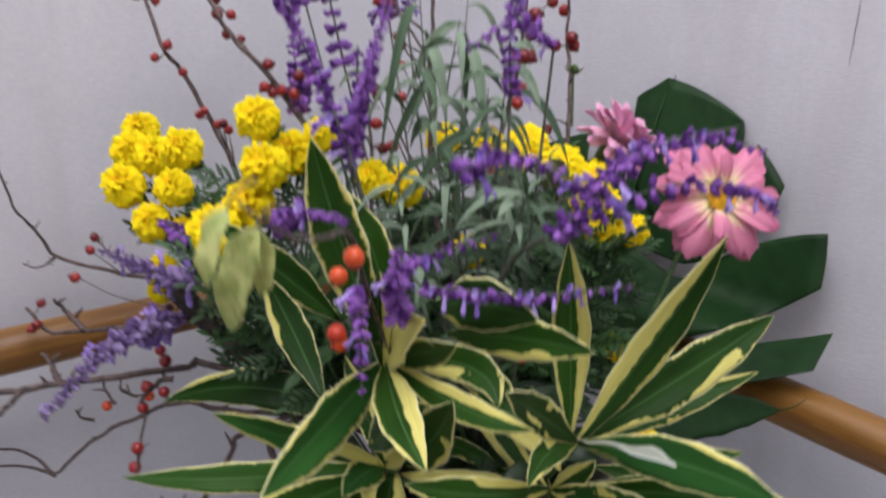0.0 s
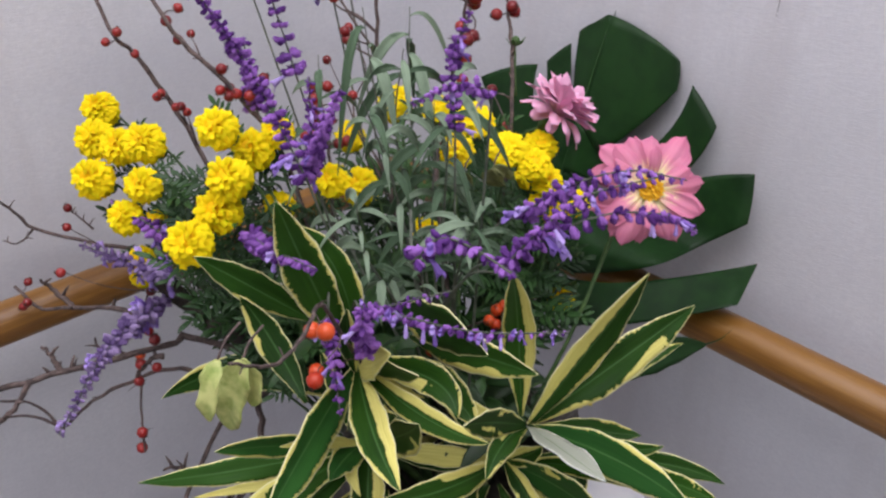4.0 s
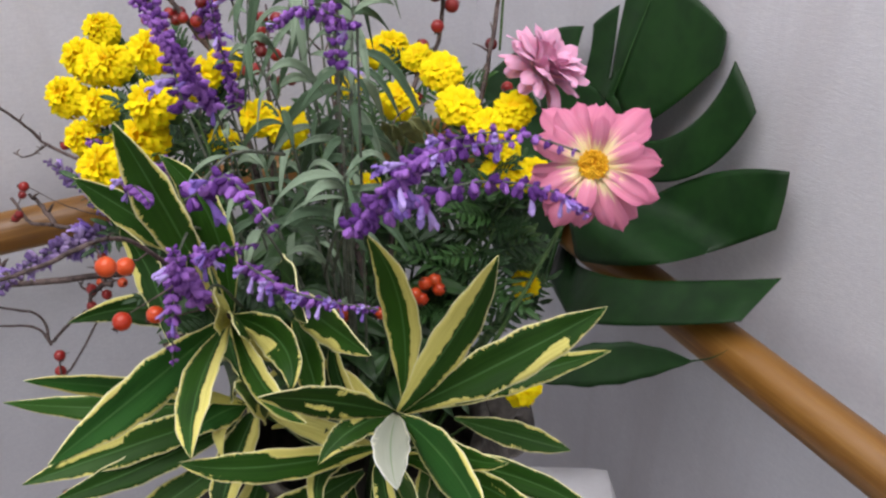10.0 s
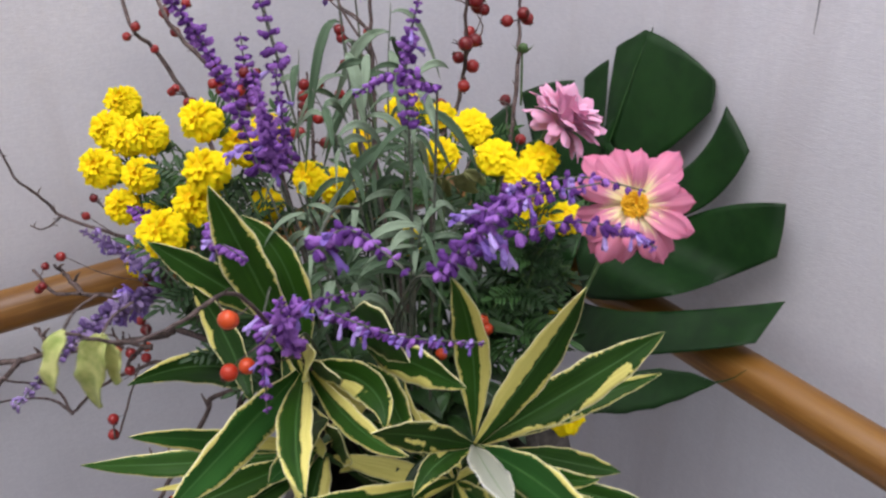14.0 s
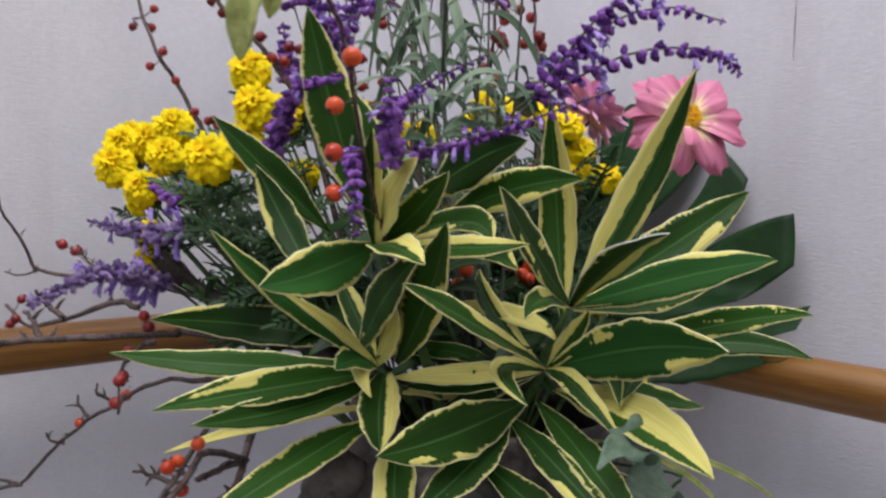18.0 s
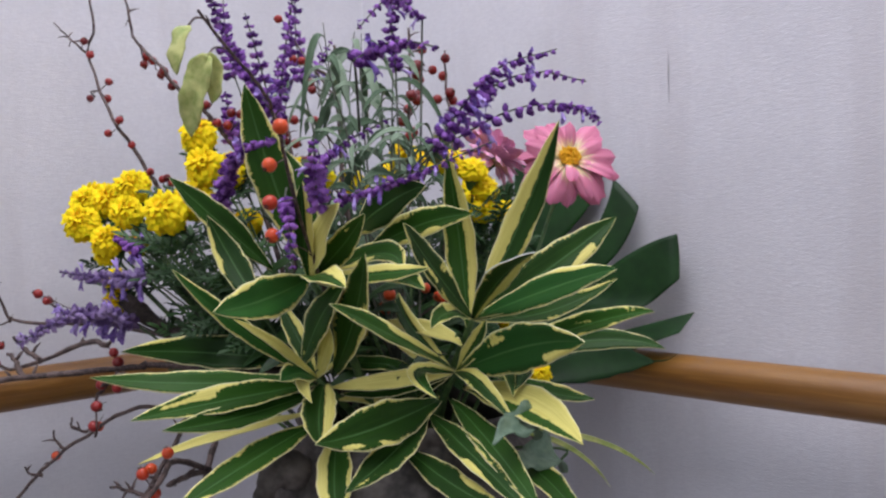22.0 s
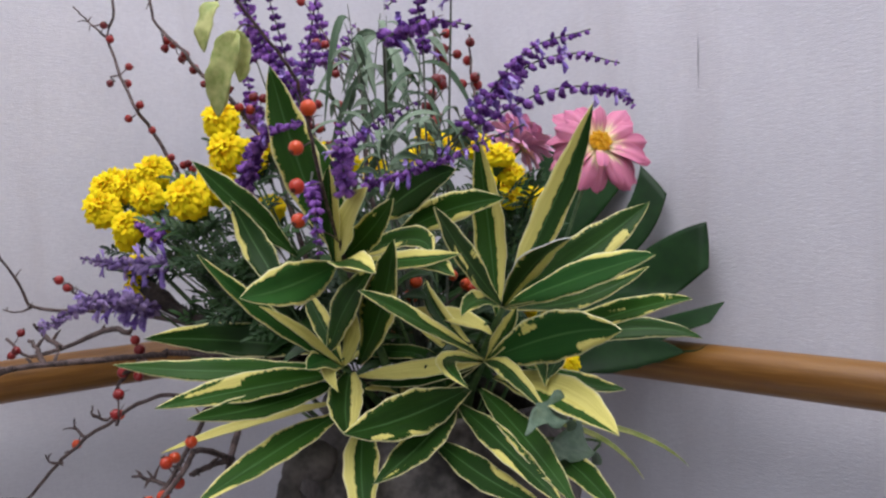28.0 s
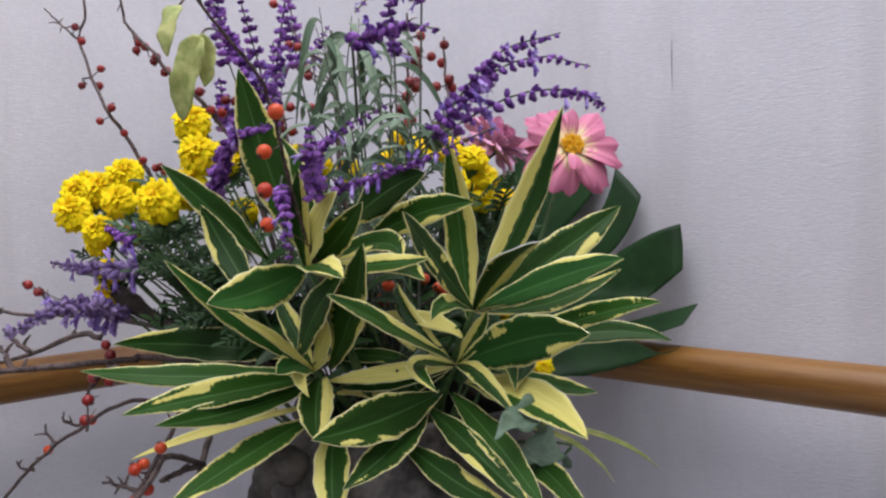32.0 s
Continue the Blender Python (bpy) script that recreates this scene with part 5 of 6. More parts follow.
leaf(stem_h4, (-0.336, -0.381, 0.826), (-0.309, -0.378, 0.821), (-0.278, -0.376, 0.811), 0.0099, M_CREAM)
leaf(stem_h3, (-0.291, -0.448, 0.845), (-0.288, -0.419, 0.834), (-0.305, -0.373, 0.807), 0.0183, M_MARGIN)
leaf(stem_h1, (-0.348, -0.370, 0.910), (-0.353, -0.439, 0.914), (-0.345, -0.484, 0.919), 0.0151, M_HALF_A)

# marigolds, the tight cluster by the north wall first
marigold((-0.387, -0.092, 0.951), 0.0148)
marigold((-0.370, -0.144, 0.959), 0.0128)
marigold((-0.386, -0.241, 0.957), 0.015, leaves=3)
marigold((-0.340, -0.213, 1.018), 0.0135)
marigold((-0.367, -0.060, 0.968), 0.015)
marigold((-0.343, -0.019, 0.975), 0.014)
marigold((-0.353, -0.121, 0.981), 0.0145, leaves=3)
marigold((-0.361, -0.091, 0.970), 0.014)
marigold((-0.310, -0.207, 0.991), 0.0145)
marigold((-0.349, -0.238, 0.992), 0.0145, leaves=3)
marigold((-0.356, -0.231, 0.967), 0.015)
marigold((-0.294, -0.216, 1.003), 0.011)
marigold((-0.386, -0.140, 0.936), 0.0125)
marigold((-0.381, -0.125, 0.925), 0.0095)
marigold((-0.367, -0.153, 0.932), 0.0085)
marigold((-0.385, -0.151, 0.903), 0.01, leaves=3)
marigold((-0.383, -0.141, 0.884), 0.009)
# the cluster by the dahlias
marigold((-0.180, -0.336, 0.995), 0.0135, up=(-0.28, -0.34, 0.85), leaves=3, flat=0.7)
marigold((-0.127, -0.320, 0.975), 0.0135, up=(-0.28, -0.34, 0.85), leaves=3, flat=0.7)
marigold((-0.170, -0.354, 0.986), 0.0120, up=(-0.28, -0.34, 0.85), leaves=3, flat=0.7)
marigold((-0.144, -0.330, 0.960), 0.0120, up=(-0.2, -0.34, 0.85), flat=0.7)
marigold((-0.212, -0.317, 0.997), 0.0115)
marigold((-0.151, -0.177, 0.976), 0.014)
marigold((-0.158, -0.236, 0.991), 0.011, flat=0.6)
marigold((-0.166, -0.288, 0.999), 0.014, flat=0.6)
marigold((-0.292, -0.277, 0.986), 0.0115, leaves=2)
marigold((-0.277, -0.288, 0.981), 0.0125, leaves=2)
marigold((-0.177, -0.145, 0.942), 0.0125, leaves=2)
marigold((-0.303, -0.223, 0.948), 0.0110, leaves=2)
marigold((-0.175, -0.200, 0.985), 0.011)
marigold((-0.138, -0.363, 0.860), 0.01, up=(-0.5, -0.6, 0.2))
marigold((-0.174, -0.419, 0.822), 0.012, up=(-0.2, -0.5, 0.8), leaves=0)
marigold((-0.163, -0.359, 0.952), 0.0115, up=(-0.34, -0.34, 0.75), flat=0.75)
marigold((-0.140, -0.367, 0.950), 0.0115, up=(-0.28, -0.44, 0.75), flat=0.75)
marigold((-0.158, -0.357, 0.970), 0.0110, up=(-0.28, -0.34, 0.85), flat=0.7)
marigold((-0.233, -0.306, 0.934), 0.0105, leaves=2)

dahlia((-0.147, -0.436, 0.990), (-0.50, -0.62, 0.46), 0.0415, M_PINK, ((11, -24, 1.02, 0.0), (12, -12, 1.03, 0.5), (9, 2, 0.94, 0.2), (6, 18, 0.70, 0.4)), "open pink dahlia with a yellow centre and pale petal bases", wide=0.98)
dahlia((-0.107, -0.318, 0.998), (0.42, -0.40, 0.64), 0.034, M_PINK_B, ((8, -12, 0.85, 0.0), (12, 8, 0.95, 0.5), (13, 24, 1.0, 0.2), (12, 40, 1.0, 0.3), (11, 56, 0.95, 0.3), (8, 74, 0.85, 0.3)), "half-open lilac-pink dahlia seen from the side", False, wide=1.0)

# salvia spikes
salvia(((-0.292, -0.438, 0.993), (-0.250, -0.468, 1.019), (-0.220, -0.496, 1.021), (-0.204, -0.508, 1.009)), open_share=0.3, size=0.0128, step=0.0066, tail=(-0.290, -0.385, 0.930))
salvia(((-0.262, -0.425, 1.008), (-0.254, -0.453, 1.035), (-0.231, -0.476, 1.045), (-0.205, -0.497, 1.038)), open_share=0.25, size=0.0128, step=0.0066, tail=(-0.275, -0.380, 0.940))
salvia(((-0.302, -0.445, 0.994), (-0.276, -0.475, 1.041), (-0.244, -0.503, 1.055)), open_share=0.25, size=0.0128, step=0.0066, tail=(-0.295, -0.385, 0.930))
salvia(((-0.345, -0.396, 0.962), (-0.334, -0.457, 0.975), (-0.315, -0.508, 0.992)), open_share=0.6, size=0.0098, step=0.0062, tail=(-0.335, -0.365, 0.930))
salvia(((-0.371, -0.411, 0.955), (-0.379, -0.420, 0.978), (-0.383, -0.425, 0.998)), open_share=0.1, size=0.0135, step=0.0050, tail=(-0.345, -0.385, 0.925))
salvia(((-0.362, -0.395, 0.968), (-0.370, -0.424, 0.990), (-0.350, -0.458, 1.009)), open_share=0.25, size=0.0095, step=0.0050, tail=(-0.340, -0.355, 0.930))
salvia(((-0.351, -0.261, 0.959), (-0.383, -0.337, 0.995), (-0.383, -0.384, 1.002)), open_share=0.1, size=0.0138, step=0.0050)
salvia(((-0.374, -0.380, 0.965), (-0.382, -0.394, 0.952), (-0.391, -0.410, 0.918)), size=0.0120, open_share=0.5, tail=(-0.345, -0.345, 0.950))
salvia(((-0.376, -0.161, 0.869), (-0.440, -0.210, 0.885), (-0.503, -0.265, 0.876)), faded=True, size=0.0148, step=0.0062, open_share=0.8, label="faded lilac salvia spike drooping beside the branches")
salvia(((-0.380, -0.197, 0.908), (-0.394, -0.156, 0.906), (-0.414, -0.110, 0.911)), faded=True, size=0.0148, step=0.0062, open_share=0.8)
salvia(((-0.373, -0.175, 0.928), (-0.381, -0.152, 0.939), (-0.387, -0.119, 0.944)), size=0.013, open_share=0.3)
salvia(((-0.348, -0.330, 1.025), (-0.348, -0.288, 1.070), (-0.368, -0.286, 1.112), (-0.392, -0.289, 1.149)), size=0.0128, open_share=0.2, label="tall dense purple salvia spike")
salvia(((-0.300, -0.264, 0.989), (-0.312, -0.285, 1.035), (-0.318, -0.296, 1.072)), open_share=0.2, size=0.0115, step=0.0076)
salvia(((-0.325, -0.300, 1.010), (-0.350, -0.350, 1.060), (-0.378, -0.410, 1.112)), open_share=0.2, size=0.0110, step=0.0078)
salvia(((-0.279, -0.385, 1.054), (-0.276, -0.379, 1.092), (-0.276, -0.393, 1.127)), open_share=0.5, size=0.0115)
salvia(((-0.279, -0.414, 1.086), (-0.305, -0.412, 1.097), (-0.313, -0.385, 1.079)), open_share=0.3, size=0.0100)
salvia(((-0.380, -0.462, 1.040), (-0.365, -0.465, 1.049), (-0.361, -0.484, 1.050), (-0.356, -0.508, 1.043)), open_share=0.45, size=0.0125, step=0.0058, tail=(-0.310, -0.380, 1.010))
salvia(((-0.290, -0.240, 1.050), (-0.295, -0.231, 1.090), (-0.300, -0.225, 1.120)), open_share=0.1, size=0.0145, step=0.0085)
salvia(((-0.212, -0.180, 1.075), (-0.214, -0.175, 1.117), (-0.213, -0.173, 1.168)), open_share=0.15, size=0.0155, step=0.0085)
salvia(((-0.203, -0.188, 1.085), (-0.197, -0.192, 1.100), (-0.190, -0.199, 1.115)), open_share=0.3, size=0.010)
salvia(((-0.300, -0.199, 1.018), (-0.295, -0.187, 1.036), (-0.290, -0.174, 1.063)), open_share=0.1, size=0.0165, step=0.0058)
salvia(((-0.257, -0.137, 1.082), (-0.261, -0.131, 1.113), (-0.261, -0.128, 1.155)), open_share=0.35, size=0.0165, step=0.0090)

# grey-green sage foliage between the spikes
sage(((-0.280, -0.380, 0.830), (-0.290, -0.360, 0.950), (-0.300, -0.350, 1.020), (-0.320, -0.350, 1.075)), 17, 1)
sage(((-0.280, -0.380, 0.830), (-0.270, -0.340, 0.950), (-0.270, -0.320, 1.030), (-0.275, -0.335, 1.090)), 16, 2)
sage(((-0.280, -0.380, 0.830), (-0.265, -0.360, 0.950), (-0.262, -0.360, 1.020), (-0.258, -0.360, 1.080)), 17, 3, start=0.4)
sage(((-0.280, -0.380, 0.830), (-0.310, -0.370, 0.930), (-0.330, -0.360, 0.980), (-0.335, -0.360, 1.020)), 20, 4, droop=0.9)
sage(((-0.280, -0.380, 0.830), (-0.280, -0.385, 0.930), (-0.285, -0.400, 0.980), (-0.290, -0.415, 1.010)), 18, 5, droop=0.7, start=0.5)
sage(((-0.280, -0.380, 0.830), (-0.300, -0.320, 0.930), (-0.295, -0.270, 0.990), (-0.285, -0.260, 1.070)), 16, 7)
sage(((-0.280, -0.380, 0.830), (-0.275, -0.330, 0.970), (-0.270, -0.300, 1.050), (-0.270, -0.290, 1.105)), 5, 8, size=(0.034, 0.056), width=0.0060, droop=1.9, start=0.66)
sage(((-0.280, -0.380, 0.830), (-0.260, -0.330, 0.970), (-0.245, -0.305, 1.050), (-0.235, -0.295, 1.100)), 6, 9, size=(0.034, 0.056), width=0.0060, droop=1.9, start=0.66)
sage(((-0.280, -0.380, 0.830), (-0.265, -0.350, 0.960), (-0.255, -0.340, 1.010), (-0.250, -0.335, 1.050)), 8, 10, size=(0.03, 0.05), width=0.0060, droop=1.1, start=0.55)

# inner foliage
dark_spray(((-0.280, -0.380, 0.800), (-0.300, -0.380, 0.860), (-0.320, -0.370, 0.910)), 14, 21, size=(0.034, 0.054), width=0.011)
dark_spray(((-0.280, -0.380, 0.800), (-0.265, -0.395, 0.840), (-0.260, -0.400, 0.880)), 14, 22, size=(0.036, 0.055), width=0.011)
dark_spray(((-0.280, -0.380, 0.800), (-0.280, -0.420, 0.840), (-0.290, -0.450, 0.870)), 7, 23, size=(0.026, 0.044), width=0.010)
dark_spray(((-0.280, -0.380, 0.800), (-0.310, -0.330, 0.860), (-0.330, -0.290, 0.910)), 16, 24)
dark_spray(((-0.280, -0.380, 0.800), (-0.240, -0.350, 0.840), (-0.225, -0.335, 0.880)), 12, 25)
dark_spray(((-0.280, -0.380, 0.800), (-0.280, -0.340, 0.870), (-0.280, -0.300, 0.940)), 16, 26)
feather_spray(((-0.300, -0.320, 0.820), (-0.340, -0.220, 0.890), (-0.360, -0.170, 0.940)), 16, 31)
feather_spray(((-0.300, -0.330, 0.820), (-0.350, -0.260, 0.880), (-0.370, -0.230, 0.930)), 16, 32)
feather_spray(((-0.300, -0.320, 0.820), (-0.330, -0.180, 0.880), (-0.345, -0.120, 0.950)), 16, 33)
feather_spray(((-0.300, -0.320, 0.820), (-0.320, -0.230, 0.900), (-0.330, -0.200, 0.980)), 16, 34)
feather_spray(((-0.260, -0.360, 0.820), (-0.190, -0.340, 0.880), (-0.160, -0.340, 0.950)), 16, 35)
feather_spray(((-0.250, -0.380, 0.820), (-0.190, -0.370, 0.870), (-0.170, -0.370, 0.920)), 16, 36)
feather_spray(((-0.240, -0.360, 0.830), (-0.180, -0.360, 0.900), (-0.150, -0.370, 0.945)), 18, 42)
feather_spray(((-0.270, -0.340, 0.830), (-0.220, -0.280, 0.900), (-0.200, -0.250, 0.965)), 18, 43)
feather_spray(((-0.310, -0.330, 0.820), (-0.350, -0.269, 0.877), (-0.349, -0.254, 0.919)), 12, 44)
feather_spray(((-0.310, -0.340, 0.820), (-0.338, -0.309, 0.866), (-0.339, -0.291, 0.902)), 12, 45)
dark_spray(((-0.310, -0.340, 0.820), (-0.335, -0.284, 0.868), (-0.343, -0.274, 0.893)), 12, 46, size=(0.030, 0.046), width=0.010)
dark_spray(((-0.270, -0.350, 0.820), (-0.230, -0.290, 0.880), (-0.220, -0.260, 0.940)), 18, 27)
feather_spray(((-0.270, -0.340, 0.820), (-0.240, -0.270, 0.890), (-0.230, -0.230, 0.950)), 16, 38)
feather_spray(((-0.250, -0.350, 0.820), (-0.190, -0.270, 0.900), (-0.170, -0.240, 0.960)), 14, 37)

# berry branches
branch(((-0.290, -0.160, 0.860), (-0.295, -0.085, 0.955), (-0.305, -0.057, 0.996), (-0.317, -0.047, 1.025), (-0.333, -0.043, 1.050), (-0.319, 0.036, 1.122), (-0.314, 0.033, 1.150), (-0.316, 0.038, 1.195)), 0.0024, 0.0011, (((-0.316, -0.073, 0.995), 0.0058), ((-0.313, -0.075, 0.998), 0.0055), ((-0.310, -0.092, 0.990), 0.0058), ((-0.307, -0.095, 0.991), 0.0058), ((-0.304, -0.098, 0.986), 0.0055), ((-0.335, -0.037, 1.036), 0.0058), ((-0.331, -0.053, 1.047), 0.006), ((-0.317, -0.047, 1.025), 0.0058), ((-0.306, 0.021, 1.094), 0.006), ((-0.320, 0.034, 1.078), 0.0058), ((-0.312, 0.012, 1.076), 0.0062), ((-0.324, 0.034, 1.135), 0.006), ((-0.320, 0.030, 1.121), 0.0062),), forks=(((-0.319, 0.036, 1.122), (-0.331, 0.048, 1.138), (-0.343, 0.060, 1.155)),), spurs=9, seed=2)
branch(((-0.285, -0.260, 0.870), (-0.290, -0.215, 0.980), (-0.312, -0.191, 1.033), (-0.332, -0.163, 1.066), (-0.338, -0.150, 1.084), (-0.322, -0.072, 1.121), (-0.324, -0.068, 1.144), (-0.325, -0.052, 1.175)), 0.0022, 0.001, (((-0.336, -0.152, 1.079), 0.0062), ((-0.332, -0.158, 1.066), 0.0058), ((-0.312, -0.186, 1.033), 0.006), ((-0.315, -0.080, 1.104), 0.0064), ((-0.317, -0.079, 1.097), 0.006), ((-0.311, -0.084, 1.100), 0.006), ((-0.311, -0.099, 1.085), 0.0058), ((-0.308, -0.116, 1.075), 0.0058), ((-0.313, -0.197, 1.032), 0.006), ((-0.319, -0.185, 1.033), 0.0058), ((-0.317, -0.193, 1.030), 0.0058), ((-0.300, -0.198, 1.041), 0.0062), ((-0.293, -0.202, 1.040), 0.0062), ((-0.306, -0.202, 1.030), 0.0062), ((-0.316, -0.185, 1.048), 0.0062), ((-0.308, -0.131, 1.059), 0.005),), spurs=9, seed=3)
branch(((-0.200, -0.330, 0.870), (-0.150, -0.310, 0.970), (-0.114, -0.275, 1.042), (-0.097, -0.254, 1.063), (-0.085, -0.240, 1.110)), 0.002, 0.0011, (((-0.089, -0.253, 1.060), 0.0078), ((-0.097, -0.258, 1.066), 0.0078), ((-0.106, -0.250, 1.060), 0.0074), ((-0.088, -0.240, 1.085), 0.0074), ((-0.094, -0.250, 1.100), 0.0072), ((-0.097, -0.239, 0.992), 0.0074), ((-0.086, -0.247, 0.958), 0.0072),), spurs=5, seed=4)
branch(((-0.230, -0.330, 0.870), (-0.180, -0.260, 0.960), (-0.140, -0.235, 1.000), (-0.145, -0.250, 1.040), (-0.155, -0.265, 1.075), (-0.150, -0.260, 1.120)), 0.0022, 0.0011, (((-0.134, -0.244, 1.028), 0.0082), ((-0.162, -0.274, 1.057), 0.0082), ((-0.147, -0.265, 1.055), 0.0078), ((-0.150, -0.270, 1.085), 0.0084), ((-0.143, -0.262, 1.078), 0.0078), ((-0.138, -0.206, 0.987), 0.0079), ((-0.150, -0.222, 0.975), 0.0072), ((-0.165, -0.250, 0.965), 0.0072), ((-0.096, -0.234, 1.091), 0.0072), ((-0.113, -0.233, 1.080), 0.0072), ((-0.095, -0.219, 1.113), 0.0074), ((-0.115, -0.232, 1.066), 0.0072), ((-0.129, -0.233, 1.051), 0.0072), ((-0.147, -0.244, 1.037), 0.0072), ((-0.156, -0.264, 1.022), 0.0072),), spurs=7, seed=5)
branch(((-0.250, -0.340, 0.870), (-0.235, -0.270, 0.950), (-0.225, -0.250, 1.020), (-0.220, -0.240, 1.100)), 0.0026, 0.0013, (((-0.180, -0.121, 1.007), 0.0062), ((-0.158, -0.125, 1.032), 0.0062), ((-0.235, -0.212, 1.089), 0.006), ((-0.241, -0.207, 1.091), 0.0058), ((-0.237, -0.226, 1.068), 0.006), ((-0.236, -0.227, 1.062), 0.006), ((-0.237, -0.181, 1.131), 0.006), ((-0.254, -0.254, 1.032), 0.0055),), spurs=6, seed=6)
branch(((-0.285, -0.260, 0.870), (-0.280, -0.258, 0.977), (-0.270, -0.240, 1.013), (-0.264, -0.224, 1.042)), 0.0016, 0.0008, (((-0.268, -0.227, 1.034), 0.0064), ((-0.271, -0.230, 1.027), 0.0064), ((-0.272, -0.234, 1.021), 0.0064), ((-0.274, -0.237, 1.015), 0.0064), ((-0.260, -0.232, 1.034), 0.0064), ((-0.266, -0.242, 1.013), 0.0064), ((-0.267, -0.252, 0.998), 0.0064), ((-0.261, -0.254, 0.999), 0.0064), ((-0.285, -0.238, 1.004), 0.0064), ((-0.280, -0.240, 1.005), 0.0064)), spurs=2, seed=7)
branch(((-0.330, -0.370, 0.880), (-0.376, -0.394, 0.961), (-0.404, -0.419, 1.006), (-0.440, -0.455, 1.022), (-0.466, -0.474, 1.032), (-0.490, -0.482, 1.050)), 0.0014, 0.0007, (((-0.414, -0.436, 1.003), 0.0073), ((-0.403, -0.407, 0.983), 0.007), ((-0.411, -0.418, 0.960), 0.0072), ((-0.392, -0.391, 0.940), 0.0072),), spurs=3, seed=8, orange=True, label="drooping twig with large orange-red berries")
branch(((-0.310, -0.300, 0.830), (-0.365, -0.176, 0.833), (-0.385, -0.171, 0.833), (-0.490, -0.140, 0.834), (-0.560, -0.120, 0.834)), 0.0029, 0.0022, (((-0.394, -0.160, 0.846), 0.006), ((-0.392, -0.163, 0.838), 0.007), ((-0.407, -0.164, 0.822), 0.0068), ((-0.398, -0.172, 0.819), 0.0062), ((-0.410, -0.161, 0.805), 0.0064), ((-0.443, -0.032, 0.831), 0.006), ((-0.436, -0.024, 0.845), 0.0056), ((-0.446, -0.029, 0.827), 0.0056), ((-0.380, -0.144, 0.869), 0.006),), forks=(((-0.397, -0.157, 0.852), (-0.401, -0.125, 0.852), (-0.418, -0.069, 0.833), (-0.436, -0.039, 0.826), (-0.445, -0.015, 0.841)), ((-0.418, -0.069, 0.833), (-0.424, -0.049, 0.843), (-0.431, -0.042, 0.853)), ((-0.392, -0.177, 0.830), (-0.399, -0.170, 0.827), (-0.408, -0.163, 0.816), (-0.411, -0.160, 0.809)), ((-0.525, -0.13, 0.834), (-0.513, -0.129, 0.849), (-0.519, -0.122, 0.875), (-0.526, -0.115, 0.902), (-0.531, -0.110, 0.924)), ((-0.483, -0.142, 0.834), (-0.499, -0.162, 0.834), (-0.518, -0.176, 0.834), (-0.536, -0.189, 0.835)), ((-0.4615, -0.148, 0.834), (-0.463, -0.142, 0.845), (-0.466, -0.133, 0.853))), spurs=18, seed=9, label="long bare grey-brown twig with a few red berries")
branch(((-0.320, -0.220, 0.840), (-0.348, -0.074, 0.857), (-0.376, -0.018, 0.858), (-0.404, 0.034, 0.861), (-0.418, 0.030, 0.885), (-0.437, 0.022, 0.915), (-0.446, 0.033, 0.965)), 0.0022, 0.0009, (((-0.376, 0.019, 0.878), 0.0062), ((-0.393, -0.021, 0.881), 0.006), ((-0.434, -0.113, 0.895), 0.006),), forks=(((-0.404, 0.034, 0.861), (-0.424, 0.021, 0.859), (-0.433, 0.030, 0.862)), ((-0.366, -0.006, 0.863), (-0.370, 0.012, 0.869), (-0.376, 0.019, 0.877))), spurs=12, seed=10, label="forked bare twig with single red berries")
branch(((-0.310, -0.280, 0.820), (-0.360, -0.190, 0.800), (-0.381, -0.147, 0.793), (-0.420, -0.089, 0.750), (-0.447, -0.050, 0.704)), 0.0022, 0.0014, (((-0.377, -0.085, 0.771), 0.007), ((-0.390, -0.019, 0.736), 0.0068),), forks=(((-0.381, -0.068, 0.764), (-0.390, -0.059, 0.769), (-0.390, -0.058, 0.777)), ((-0.397, 0.000, 0.716), (-0.405, 0.007, 0.717), (-0.408, 0.011, 0.724)), ((-0.447, -0.050, 0.704), (-0.450, 0.022, 0.690), (-0.482, 0.051, 0.692), (-0.506, 0.073, 0.694)), ((-0.447, -0.050, 0.704), (-0.456, 0.014, 0.683), (-0.486, 0.040, 0.678), (-0.510, 0.062, 0.669)), ((-0.388, -0.034, 0.744), (-0.390, -0.018, 0.751), (-0.391, -0.017, 0.760))), spurs=9, seed=11, orange=True, label="low thorny twig with orange-red berries")
branch(((-0.395, -0.125, 0.783), (-0.425, -0.190, 0.788), (-0.443, -0.236, 0.803), (-0.442, -0.234, 0.823)), 0.001, 0.0006, (((-0.442, -0.235, 0.820), 0.0062), ((-0.444, -0.234, 0.806), 0.0062),), spurs=3, seed=14, label="thin short twig with two red berries")
branch(((-0.310, -0.270, 0.830), (-0.361, -0.220, 0.796), (-0.370, -0.217, 0.781), (-0.401, -0.219, 0.742), (-0.418, -0.224, 0.725), (-0.450, -0.235, 0.680)), 0.0022, 0.0018, (), forks=(((-0.401, -0.219, 0.742), (-0.413, -0.209, 0.748), (-0.423, -0.209, 0.752)),), spurs=9, seed=12, label="dark bare thorny twig bending down past the vase")
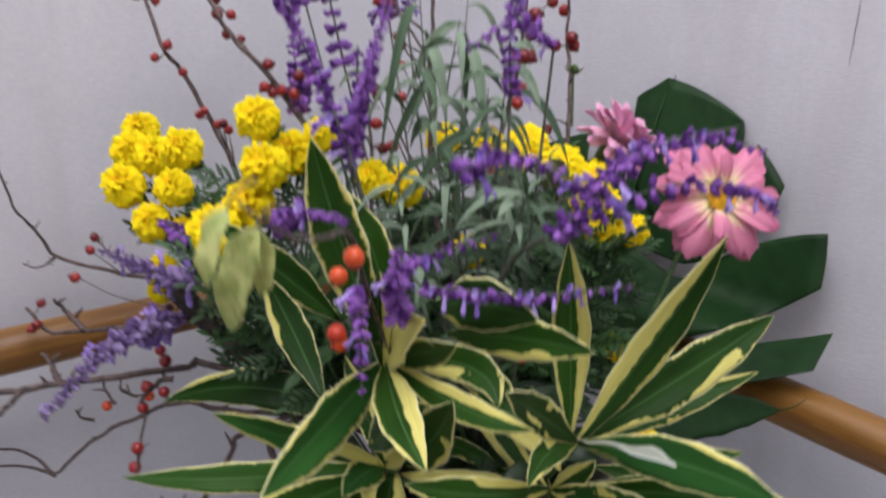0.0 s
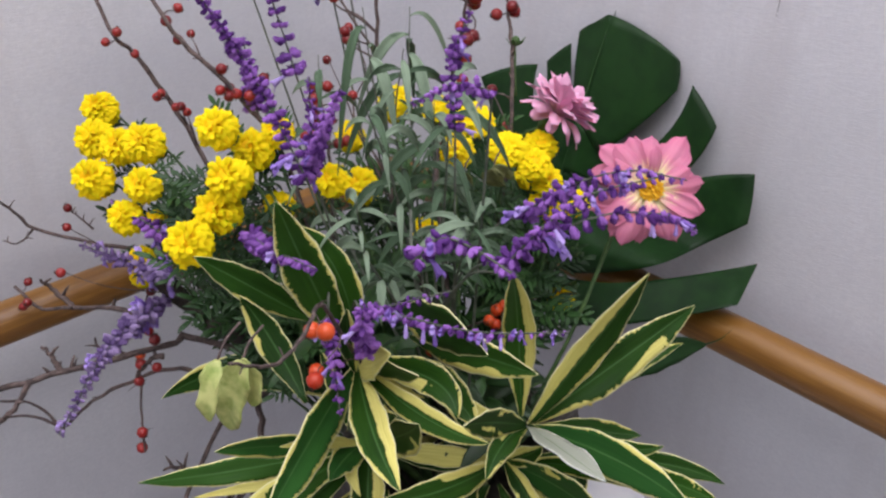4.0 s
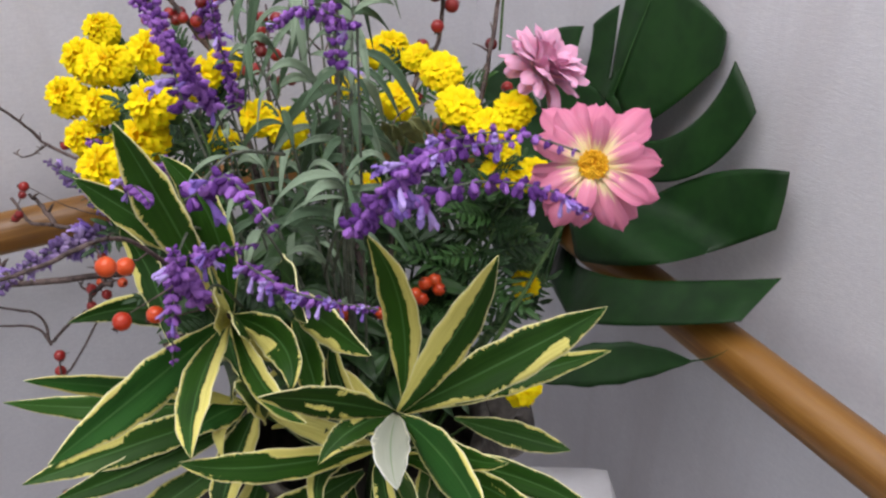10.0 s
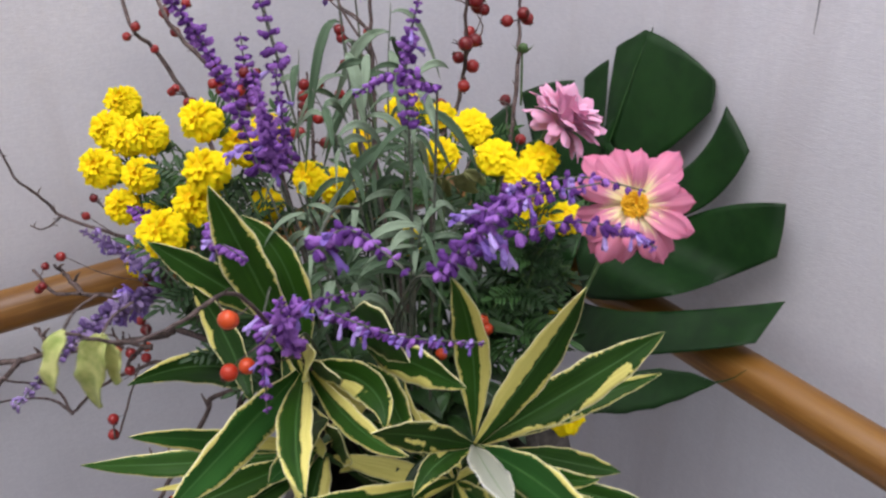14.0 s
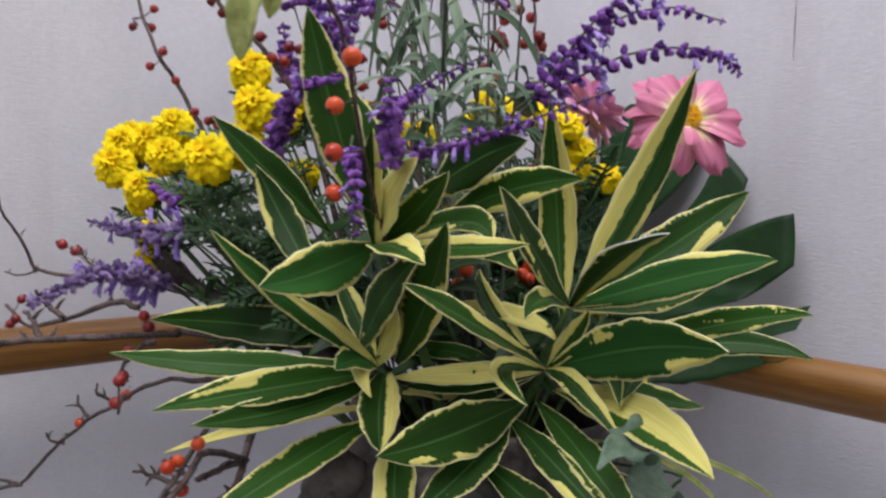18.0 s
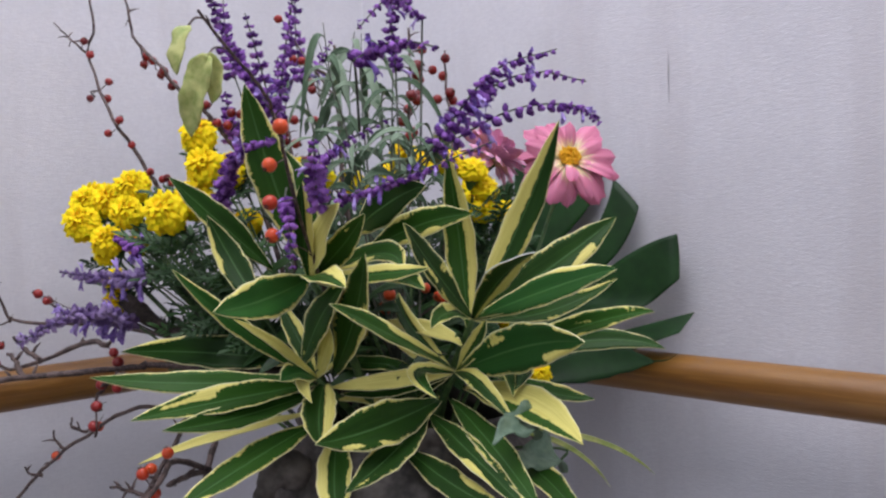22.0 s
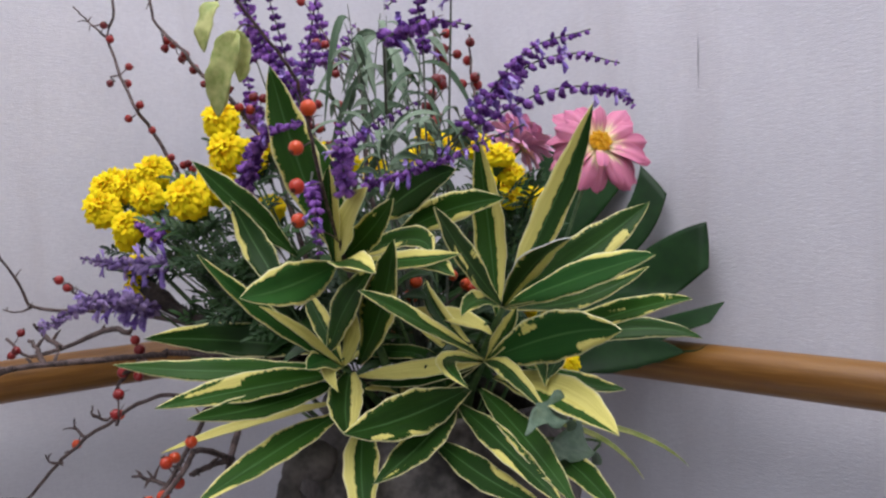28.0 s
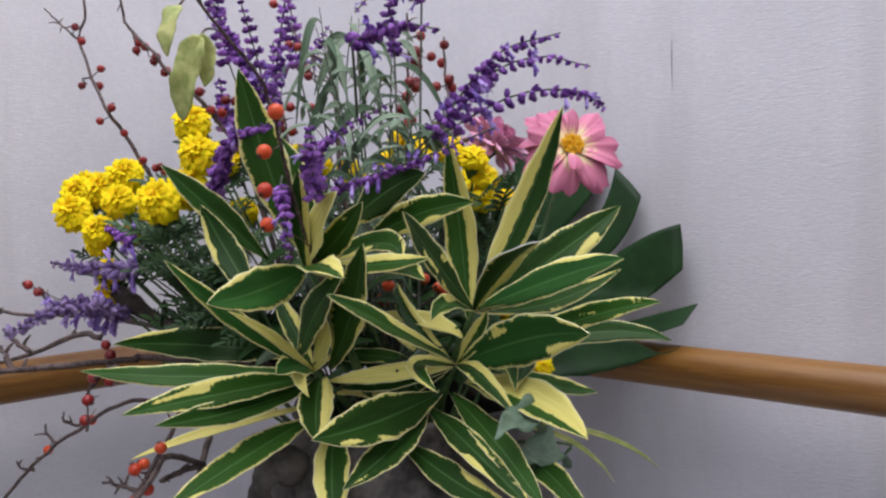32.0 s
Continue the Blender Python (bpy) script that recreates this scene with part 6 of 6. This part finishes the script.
branch(((-0.310, -0.270, 0.830), (-0.343, -0.233, 0.796), (-0.355, -0.250, 0.789), (-0.375, -0.270, 0.766), (-0.393, -0.285, 0.753), (-0.416, -0.266, 0.731), (-0.424, -0.259, 0.715)), 0.0028, 0.0022, (((-0.429, -0.314, 0.797), 0.0062), ((-0.447, -0.314, 0.787), 0.0064), ((-0.439, -0.310, 0.788), 0.0058), ((-0.437, -0.310, 0.771), 0.0062), ((-0.449, -0.312, 0.765), 0.0066), ((-0.463, -0.319, 0.764), 0.0068), ((-0.453, -0.242, 0.741), 0.0064), ((-0.460, -0.315, 0.765), 0.006),), forks=(((-0.375, -0.270, 0.766), (-0.422, -0.306, 0.789), (-0.436, -0.316, 0.780), (-0.455, -0.320, 0.765), (-0.475, -0.325, 0.745)), ((-0.375, -0.270, 0.766), (-0.416, -0.301, 0.773), (-0.422, -0.296, 0.770))), spurs=12, seed=17, orange=True, label="dark low twig with clusters of orange-red berries")
branch(((-0.270, -0.340, 0.840), (-0.235, -0.345, 0.865), (-0.220, -0.370, 0.886)), 0.0012, 0.0008, (((-0.229, -0.371, 0.887), 0.0068), ((-0.222, -0.371, 0.893), 0.0068), ((-0.216, -0.373, 0.895), 0.0068), ((-0.215, -0.377, 0.890), 0.0068), ((-0.226, -0.374, 0.884), 0.0068), ((-0.282, -0.374, 0.893), 0.007), ((-0.278, -0.364, 0.882), 0.008), ((-0.263, -0.392, 0.897), 0.006),), spurs=0, seed=13, orange=True, label="short twig with a cluster of orange berries deep in the foliage")

# faded leaves on the drooping twig
hanging_leaf((-0.475, -0.464, 1.033), (-0.481, -0.455, 0.993), 0.018, M_FADED)
hanging_leaf((-0.489, -0.471, 1.045), (-0.498, -0.474, 1.020), 0.01, M_FADED)
hanging_leaf((-0.228, -0.340, 0.993), (-0.218, -0.320, 0.971), 0.016, M_OLIVE)
hanging_leaf((-0.231, -0.371, 1.009), (-0.219, -0.363, 0.989), 0.018, M_OLIVE)

# lobed leaves and withered strips low on the vase
lobed_leaf((-0.294, -0.520, 0.818), (-0.336, -0.522, 0.818), 0.030)
lobed_leaf((-0.269, -0.518, 0.794), (-0.322, -0.522, 0.795), 0.034)
strip((-0.258, -0.527, 0.804), (-0.218, -0.553, 0.780), 0.0036)
strip((-0.271, -0.515, 0.807), (-0.247, -0.539, 0.776), 0.0036)
bud((-0.110, -0.275, 1.045), (0.1, 0.0, 1.0), 0.0042, (-0.118, -0.285, 1.005), "small green flower bud with spiky sepals")
bud((-0.148, -0.378, 0.915), (0.2, -0.4, 0.9), 0.0045, (-0.20, -0.36, 0.86), "round yellow-green marigold bud")
dark_leaf((-0.165, -0.400, 0.812), (-0.110, -0.430, 0.832), (-0.052, -0.450, 0.820), 0.030)
log((-0.378, -0.145, 0.888), (-0.363, -0.188, 0.864), (-0.345, -0.234, 0.848))
